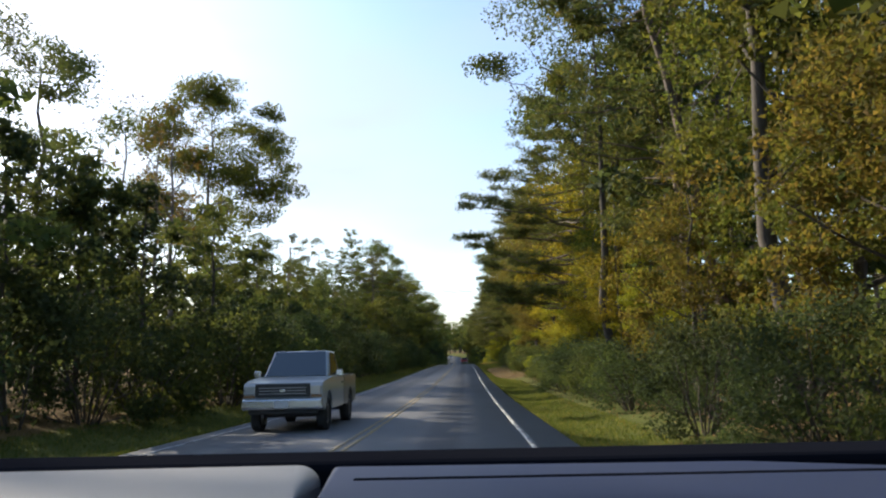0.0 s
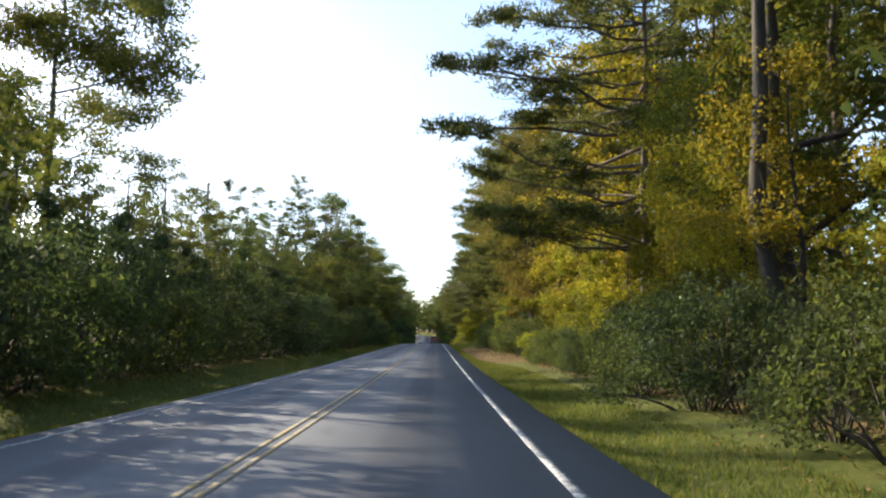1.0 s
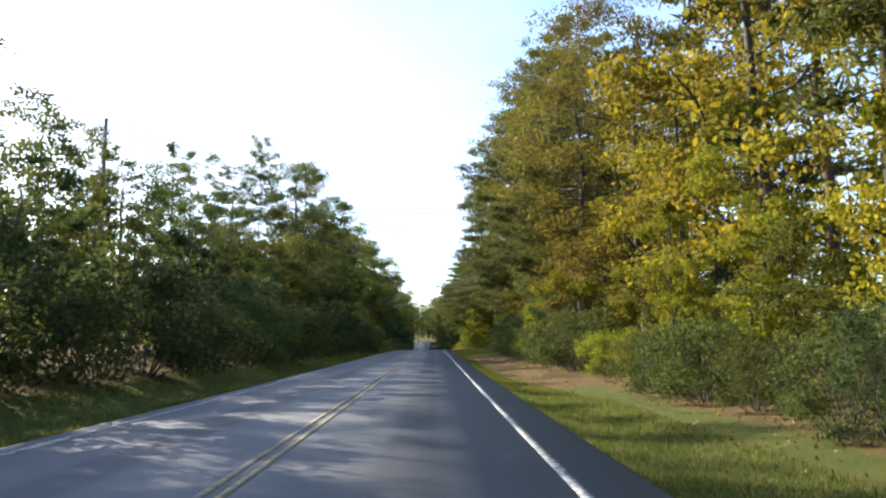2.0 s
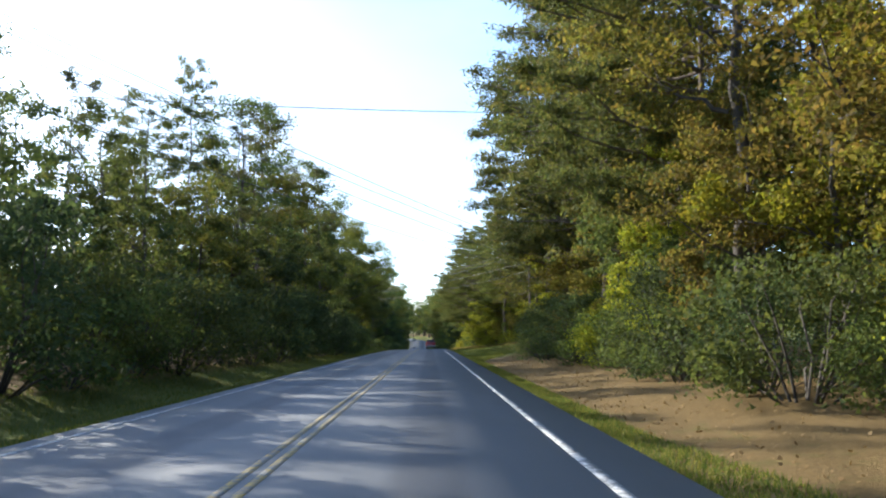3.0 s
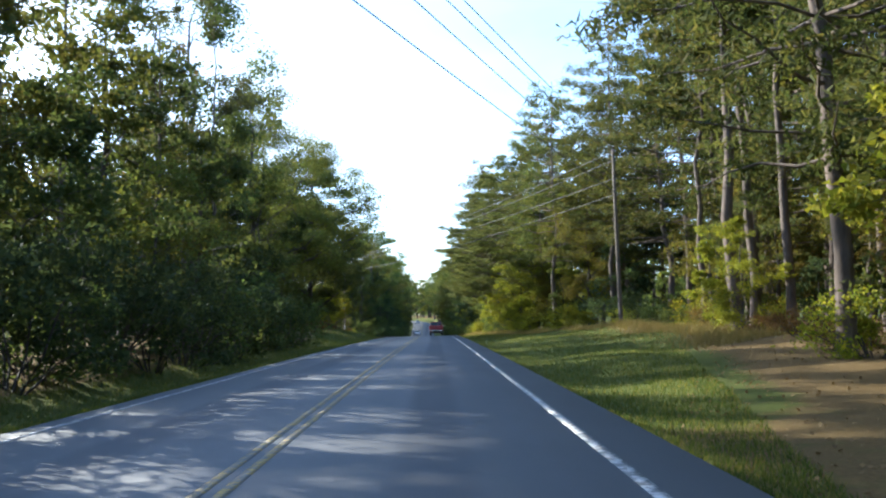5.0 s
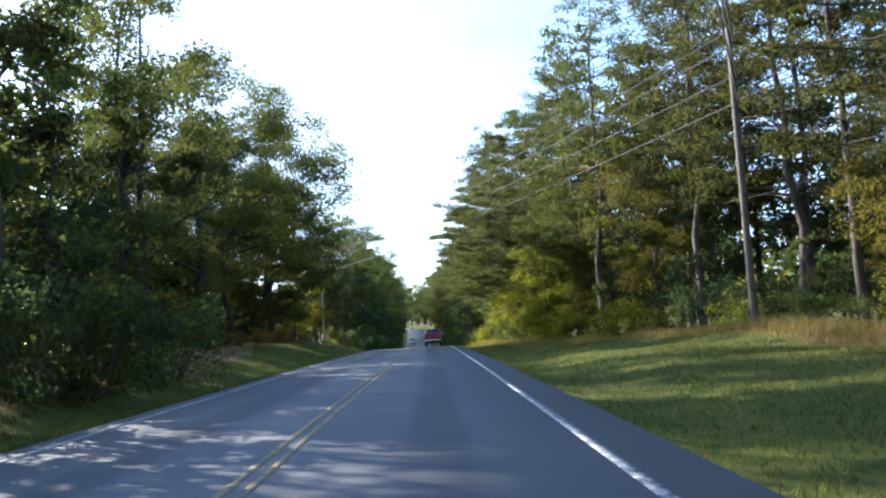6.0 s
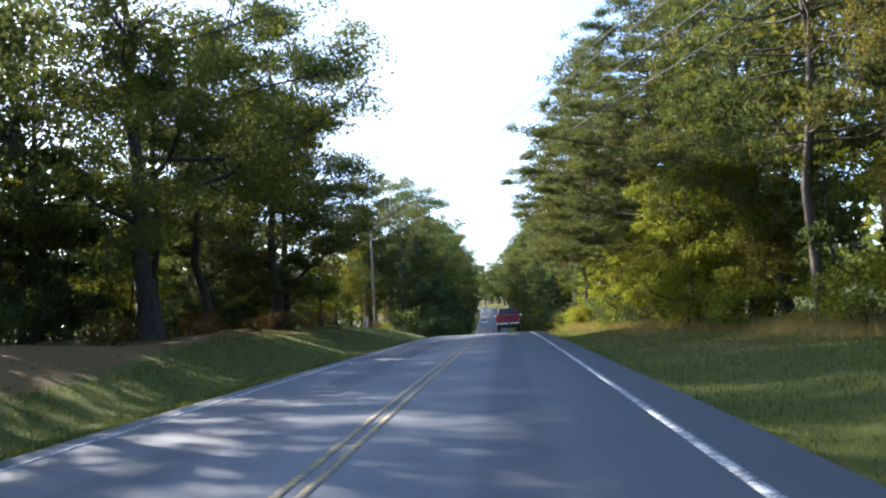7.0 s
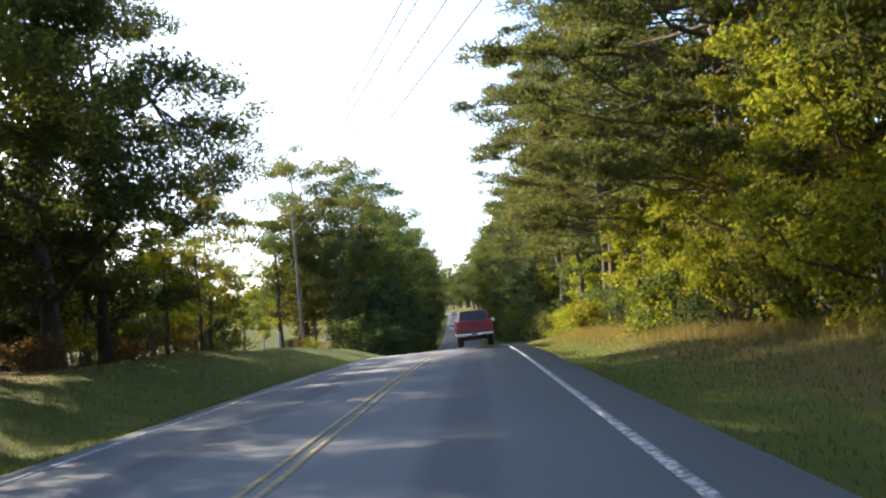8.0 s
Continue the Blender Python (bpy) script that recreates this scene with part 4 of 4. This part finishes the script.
AUTO_GLASS.node_tree.nodes["Principled BSDF"].inputs["Specular IOR Level"].default_value = 0.35

SCREEN_GLASS = paint_material("windshield_glass", (.03, .045, .06), 0.08, 0, 0.0, 1.0)


def wheel(parent, x0, x1, y, r=0.37):
    w = part("wheel", disc(r * 0.5, x0 + 0.02, x1 - 0.02, y, r, 20, 0.03), BLACK_TRIM, parent)
    part("tyre", disc(r, x0, x1, y, r, 30, r * 0.6), RUBBER, w, "worn black rubber tyre")
    part("rim", disc(r * 0.62, x0 + 0.03, x1 - 0.03, y, r, 24, 0.06), STEEL, w, "steel wheel rim")


def arch(yc, r, z0, n=9):
    """Points over a wheel opening, from the back to the front."""
    return [(yc + r * math.cos(a), z0 + r * math.sin(a)) for a in [math.pi * i / (n - 1) for i in range(n)]]


def pickup(name, label, paint, m, half=0.97, lower=None, tall=1.0):
    """A pickup with its nose at y = 0, looking towards -y."""
    car = tagged(new(name), label, "pickup truck")
    h, low = half, lower or paint
    out = [(0.10, 0.62), (0.07, 0.98), (0.14, 1.06), (0.5, 1.10), (1.5, 1.17), (3.18, 1.19), (3.18, 0.46)] + [(1.55, 0.46)] + [(y, z) for y, z in arch(0.98, 0.46, 0.46)] + [(0.3, 0.5)]
    part("body", side_shape(out, -h, h, 0.05), paint, car)
    bed = [(3.22, 0.5), (3.22, 1.2), (5.4, 1.2), (5.4, 0.6), (5.1, 0.5)] + arch(4.35, 0.46, 0.46)
    for x0, x1 in ((-h, -h + 0.09), (h - 0.09, h)):
        part("bed_side", side_shape(bed, x0, x1, 0.03), low, car)
    part("bed_floor", box(-h + 0.1, h - 0.1, 3.22, 5.3, 0.62, 0.7, 0.01), BLACK_TRIM, car)
    part("bed_front", box(-h + 0.1, h - 0.1, 3.2, 3.26, 0.7, 1.19, 0.01), low, car)
    gate = part("tailgate", box(-h + 0.1, h - 0.1, 5.32, 5.41, 0.66, 1.2, 0.02), low, car)
    part("handle", box(-0.13, 0.13, 5.4, 5.425, 0.98, 1.06, 0.008), BLACK_TRIM, gate)
    part("stripe", box(-h + 0.22, h - 0.22, 5.405, 5.418, 0.74, 0.8, 0.004), paint, gate)
    # cab
    zb, zt, c = 1.16, 1.76, h - 0.1
    cx = c - 0.12
    cab = part("cab", box(-c, c, 1.45, 3.12, zb, zt, 0.05, top=(-cx, cx, 2.1, 2.98)), paint, car)
    f = [(-c, 1.45, zb), (c, 1.45, zb), (cx, 2.1, zt), (-cx, 2.1, zt)]
    part("windshield", pane(f, 0.012, 0.08), SCREEN_GLASS, cab, "glossy windshield reflecting the sky")
    part("rear_window", pane([(c, 3.12, zb), (-c, 3.12, zb), (-cx, 2.98, zt), (cx, 2.98, zt)], 0.012, 0.09), AUTO_GLASS, cab, "dark rear window")
    for s in (-1, 1):
        q = [(s * c, 1.62, zb), (s * c, 2.98, zb), (s * cx, 2.9, zt), (s * cx, 2.16, zt)]
        part("side_window", pane(q if s > 0 else q[::-1], 0.01, 0.13), AUTO_GLASS, cab)
        mirror = part("mirror", box(s * (h + 0.03), s * (h + 0.2), 1.72, 1.8, 1.17, 1.31, 0.02), CHROME, car)
        part("mirror_arm", box(s * (h - 0.08), s * (h + 0.05), 1.75, 1.79, 1.2, 1.24, 0.005), BLACK_TRIM, mirror)
        lamp = part("headlight", box(s * 0.62, s * (h - 0.04), 0.05, 0.14, 0.81, 1.0, 0.02), LAMP_GLASS, car, "clear glass headlight")
        part("turn_signal", box(s * 0.63, s * (h - 0.02), 0.055, 0.14, 0.745, 0.80, 0.012), AMBER, lamp, "dull amber turn signal")
        part("tail_light", box(s * (h - 0.15), s * (h - 0.005), 5.38, 5.425, 0.76, 1.12, 0.012), RED_LENS, car, "red tail light")
        part("door_handle", box(s * (h - 0.01), s * (h + 0.03), 2.75, 2.92, 1.0, 1.04, 0.008), BLACK_TRIM, car)
        for y in (0.98, 4.35):
            wheel(car, s * (h - 0.26), s * (h - 0.01), y)
    grille = part("grille", box(-0.62, 0.62, 0.045, 0.14, 0.75, 1.04, 0.02), BLACK_TRIM, car, "black front grille")
    for z in (0.83, 0.89, 0.95):
        part("grille_bar", box(-0.53, 0.53, 0.035, 0.06, z - 0.008, z + 0.008, 0.003), STEEL, grille)
    part("emblem", box(-0.07, 0.07, 0.03, 0.05, 0.86, 0.92, 0.01), CHROME, grille)
    bumper = part("front_bumper", box(-h - 0.01, h + 0.01, -0.07, 0.16, 0.5, 0.73, 0.05), CHROME, car, "pale chrome front bumper")
    part("number_plate", box(-0.16, 0.16, -0.085, -0.07, 0.54, 0.69, 0.004), PLATE, bumper)
    part("air_dam", box(-h + 0.12, h - 0.12, 0.05, 0.2, 0.4, 0.5, 0.03), BLACK_TRIM, car)
    rear = part("rear_bumper", box(-h + 0.02, h - 0.02, 5.36, 5.56, 0.5, 0.62, 0.03), CHROME, car, "silver rear bumper")
    rp = part("number_plate", box(-0.16, 0.16, 5.555, 5.572, 0.5, 0.61, 0.004), PLATE, rear)
    part("plate_bar", box(-0.12, 0.12, 5.571, 5.577, 0.535, 0.58, 0.002), PLATE_BAR, rp)
    part("chassis", box(-0.4, 0.4, 0.5, 5.2, 0.36, 0.56, 0.03), BLACK_TRIM, car)
    for y in (0.98, 4.35):
        part("axle", box(-h + 0.2, h - 0.2, y - 0.06, y + 0.06, 0.3, 0.42, 0.03), BLACK_TRIM, car)
    car.matrix_basis = m @ Matrix.Diagonal((1, 1, tall, 1))
    return car


WHITE_PAINT = paint_material("faded_white_paint", (.42, .45, .48), 0.3, 0, 0.25, 0.5)
TAN_PAINT = paint_material("tan_grey_paint", (.15, .145, .125), 0.35, 0, 0.3, 0.4)
RED_PAINT = paint_material("dark_red_paint", (.26, .006, .022), 0.45, 0, 0.1, 0.1)
SILVER_PAINT = paint_material("silver_paint", (.5, .51, .53), 0.3, 0.3, 0.2, 0.5)
pickup("pickup_truck", "old white and tan pickup truck in the oncoming lane", WHITE_PAINT, pose(-3.78, 17.5, float(road_z(19.2)), -0.8, 0, 0), half=0.9, lower=TAN_PAINT, tall=1.07)
pickup("pickup_truck", "dark red pickup truck with silver bumper driving ahead", RED_PAINT, pose(-0.05, 211.8, float(road_z(209.0)), 1.8, 0, 180), half=0.88)


def sedan(name, label, paint, m):
    """A small car with its nose at y = 0, looking towards -y."""
    car = tagged(new(name), label, "car")
    out = [(0.0, 0.4), (0.05, 0.68), (1.2, 0.88), (4.3, 0.92), (4.45, 0.5), (4.2, 0.3)] + arch(3.5, 0.36, 0.3) + arch(0.85, 0.36, 0.3) + [(0.2, 0.3)]
    part("body", side_shape(out, -0.87, 0.87, 0.05), paint, car)
    cab = part("cab", box(-0.8, 0.8, 1.1, 3.9, 0.88, 1.42, 0.06, top=(-0.6, 0.6, 1.85, 3.3)), paint, car)
    part("windshield", pane([(-0.8, 1.1, 0.88), (0.8, 1.1, 0.88), (0.6, 1.85, 1.42), (-0.6, 1.85, 1.42)], 0.012, 0.1), AUTO_GLASS, cab)
    part("rear_window", pane([(0.8, 3.9, 0.88), (-0.8, 3.9, 0.88), (-0.6, 3.3, 1.42), (0.6, 3.3, 1.42)], 0.012, 0.1), AUTO_GLASS, cab)
    for s in (-1, 1):
        q = [(s * 0.8, 1.4, 0.88), (s * 0.8, 3.6, 0.88), (s * 0.6, 3.2, 1.42), (s * 0.6, 1.95, 1.42)]
        part("side_window", pane(q if s > 0 else q[::-1], 0.01, 0.1), AUTO_GLASS, cab)
        part("headlight", box(s * 0.45, s * 0.8, -0.01, 0.1, 0.55, 0.68, 0.03), LAMP_GLASS, car)
        for y in (0.85, 3.5):
            wheel(car, s * 0.66, s * 0.86, y, 0.31)
    car.matrix_basis = m
    return car


for y, lab, paint in ((378.0, "distant silver car coming down the hill", SILVER_PAINT), (474.0, "distant pale car near the top of the hill", WHITE_PAINT)):
    sedan("car", lab, paint, pose(float(road_x(y)) - 1.7, y, float(road_z(y)), math.degrees(math.atan2(float(road_z(y + 3) - road_z(y)), 3)), 0, 0))

# ---- the car that carries the camera, where it sets out ----
# the blue in this colour stands for sky reflected in the plastic
DASH = paint_material("dashboard_plastic", (.022, .034, .08), 0.6, 0, 0.25, 0.0)
# the pad's lighter grey has the sky's light painted in
DASH_SKYLIT = paint_material("skylit_dashboard_pad", (.19, .195, .205), 0.6, 0, 0.25, 0.0)
SILL_AND_GROOVE = paint_material("frit_and_groove_shade_black", (.008, .009, .013), 1.0, 0, 0.0, 0)
for m, gloss in ((DASH, 0.12), (DASH_SKYLIT, 0.25), (SILL_AND_GROOVE, 0.0)):
    m.node_tree.nodes["Principled BSDF"].inputs["Specular IOR Level"].default_value = gloss
CAR_PAINT = paint_material("grey_car_paint", (.12, .125, .135), 0.3, 0.3, 0.2, 0.6)
own = tagged(new("own_car"), "grey car whose dashboard is tinted for sky reflection, under the open windshield frame", "car")
ox, oz = 0.15, -0.07
nose = [(0.95, 0.25), (0.95, 0.98), (1.3, 0.96), (2.0, 0.84), (2.15, 0.6), (2.1, 0.3)] + arch(1.45, 0.36, 0.3)
part("hood", side_shape([(y, z + oz) for y, z in nose], ox - 0.9, ox + 0.9, 0.05), CAR_PAINT, own)
part("trunk", side_shape([(y, z + oz) for y, z in [(-2.7, 0.4), (-2.65, 0.95), (-1.9, 1.0), (-1.9, 0.3)]], ox - 0.9, ox + 0.9, 0.05), CAR_PAINT, own)
part("floor_pan", box(ox - 0.85, ox + 0.85, -1.9, 0.95, 0.22 + oz, 0.28 + oz, 0.01), BLACK_TRIM, own)
part("roof", box(ox - 0.62, ox + 0.62, -1.5, 0.02, 1.57 + oz, 1.62 + oz, 0.02), CAR_PAINT, own)
for s in (-1, 1):
    part("door", box(ox + s * 0.84, ox + s * 0.9, -1.9, 0.95, 0.3 + oz, 0.98 + oz, 0.02), CAR_PAINT, own)
    t = Tubes(8)
    t.add([(ox + s * 0.86, 0.95, 0.97 + oz), (ox + s * 0.78, 0.5, 1.28 + oz), (ox + s * 0.6, -0.02, 1.6 + oz)], [0.045, 0.04, 0.04])
    link("front_pillar", t.mesh("front_pillar"), BLACK_TRIM, own)
    t = Tubes(8)
    t.add([(ox + s * 0.86, -1.95, 0.97 + oz), (ox + s * 0.6, -1.45, 1.6 + oz)], [0.06, 0.05])
    link("rear_pillar", t.mesh("rear_pillar"), CAR_PAINT, own)
    for y in (1.45, -2.2):
        wheel(own, ox + s * 0.68, ox + s * 0.88, y, 0.31)
for ob in [o for o in own.children if o.name.startswith("wheel")]:
    ob.location.z = oz


def slab(outline, z0, z1, bevel):
    """An outline in x and y, raised from z0 to z1, with rounded rims."""
    bm = bmesh.new()
    a, b = [bm.verts.new((x, y, z0)) for x, y in outline], [bm.verts.new((x, y, z1)) for x, y in outline]
    bm.faces.new(a[::-1])
    top = bm.faces.new(b)
    for i in range(len(a)):
        j = (i + 1) % len(a)
        bm.faces.new((a[i], a[j], b[j], b[i]))
    bmesh.ops.bevel(bm, geom=top.edges[:], offset=bevel, segments=8, profile=0.5, affect="EDGES", clamp_overlap=True)
    for f in bm.faces:
        f.smooth = len(f.verts) == 4 and abs(f.normal.z) < 0.999 and f.calc_area() < 0.03
    return bm


dash = part("dashboard", slab([(0.184, 0.80), (0.215, 0.52), (0.24, 0.30), (0.99, 0.30), (0.99, 0.66), (0.7, 0.78)], 0.95, 1.118, 0.012), DASH, own, "moulded plastic dashboard, tinted blue for its sky reflection")
# thin black strip painted in for the shading line of a groove
part("defroster_strip", box(0.23, 0.93, 0.668, 0.682, 1.114, 1.119, 0.0015), SILL_AND_GROOVE, dash)
part("instrument_pad", slab([(0.170, 0.80), (-0.69, 0.78), (-0.69, 0.28), (0.215, 0.28), (0.195, 0.52)], 0.95, 1.123, 0.03), DASH_SKYLIT, dash, "instrument cowl, its grey lightened for the sky falling on it")
part("windshield_sill", box(ox - 0.84, ox + 0.84, 0.81, 0.94, 0.95, 1.121, 0.01), SILL_AND_GROOVE, own, "black lower edge of the windshield")

# ---- poles and lines ----
POLE_WOOD = bark_material("weathered_pole_wood", (.08, .062, .048), (.19, .155, .125), 9.0)
WIRE = paint_material("wire_aluminium", (.035, .035, .037), 0.7, 0.0, 0.2, 0)
INSULATOR = paint_material("grey_porcelain", (.35, .36, .37), 0.3, 0, 0.1, 0.3)


def utility_pole(x, y, top, turn, drops, arm=False):
    """A weathered wooden pole; its wires hang at the given drops below the top, on brackets or over a short arm."""
    z0 = float(ground_z(x, y))
    pole = tagged(new("utility_pole"), "weathered wooden utility pole with a short crossarm" if arm else "tall plain weathered wooden utility pole beside the road", "utility pole", "pole line")
    t = Tubes(12)
    h = top - z0
    t.add([(0, 0, h * k - 0.3 * (1 - k)) for k in (0, 0.25, 0.5, 0.75, 1.0)] + [(0, 0, h + 0.002)], [0.15, 0.14, 0.13, 0.115, 0.1, 0.004])
    shaft = link("shaft", t.mesh("shaft"), POLE_WOOD, pole)
    m = pose(x, y, z0, 0, 0, turn)
    if arm:
        part("crossarm", box(-1.15, 0.55, -0.16, -0.07, h - 0.62, h - 0.5, 0.01), POLE_WOOD, pole)
    spots = []
    for i, drop in enumerate(drops):
        zz = h - drop
        dx = (-1.05, -0.5, 0.45, 0.15)[i] if arm and i < 3 else 0.16
        dy = -0.115 if arm and i < 3 else 0.0
        if arm and i < 3:
            zz = h - 0.44
        else:
            part("bracket", box(0.05, 0.17, -0.02, 0.02, zz - 0.03, zz, 0.004), INSULATOR, shaft)
        part("insulator", disc(0.05, dx - 0.05, dx + 0.05, dy, zz + 0.045, 10, 0.01), INSULATOR, shaft)
        spots.append(m @ Vector((dx, dy, zz + 0.09)))
    pole.matrix_basis = m
    return spots


def wire(a, b, sag, r=0.007):
    k = np.linspace(0, 1, 24)[:, None]
    p = np.asarray(a) + (np.asarray(b) - np.asarray(a)) * k
    p[:, 2] -= sag * 4 * (k * (1 - k))[:, 0]
    t = Tubes(4)
    t.add(p, np.full(24, r))
    tagged(link("power_line", t.mesh("power_line"), WIRE), "thin dark overhead wire between utility poles", "power line", "overhead wires")


pole_a = utility_pole(-19.2, 87.3, 14.2, -24, (0.15, 0.8, 1.5, 3.4, 4.9))
pole_b = utility_pole(11.75, 156.0, 12.15, 0, (0.15, 0.75, 1.95, 3.0))
pole_c = utility_pole(-15.5, 240.0, 12.4, 18, (0.44, 0.44, 0.44, 2.0), arm=True)
pole_d = utility_pole(-17.0, 330.0, 8.5, 0, (0.15, 0.75, 1.4, 2.4))
for first, second, sag in ((pole_a, pole_b, 0.5), (pole_b, pole_c, 0.6), (pole_c, pole_d, 0.8)):
    for i, (p, q) in enumerate(zip(first, second)):
        wire(p, q, sag * (1.15 if i == 3 else 1.0), 0.026)
# service line across the road to a pole hidden in the woods
pole_e = utility_pole(16.5, 92.0, 9.6, 0, (0.15,))
wire(pole_a[4], pole_e[0], 0.6, 0.016)

STAKE = paint_material("white_stake_paint", (.7, .7, .68), 0.6, 0, 0.2, 0)
for x, y, tilt in ((-14.9, 224.5, 11), (-13.9, 225.2, 3)):
    stake = tagged(new("marker_stake"), "thin white marker stake leaning in the grass by the pole", "stake", "white stakes")
    part("shaft", box(-0.05, 0.05, -0.04, 0.04, -0.2, 1.25, 0.01), STAKE, stake)
    part("cap", box(-0.06, 0.06, -0.05, 0.05, 1.25, 1.3, 0.01), STAKE, stake)
    stake.matrix_basis = pose(x, y, float(ground_z(x, y)), 0, tilt, 0)
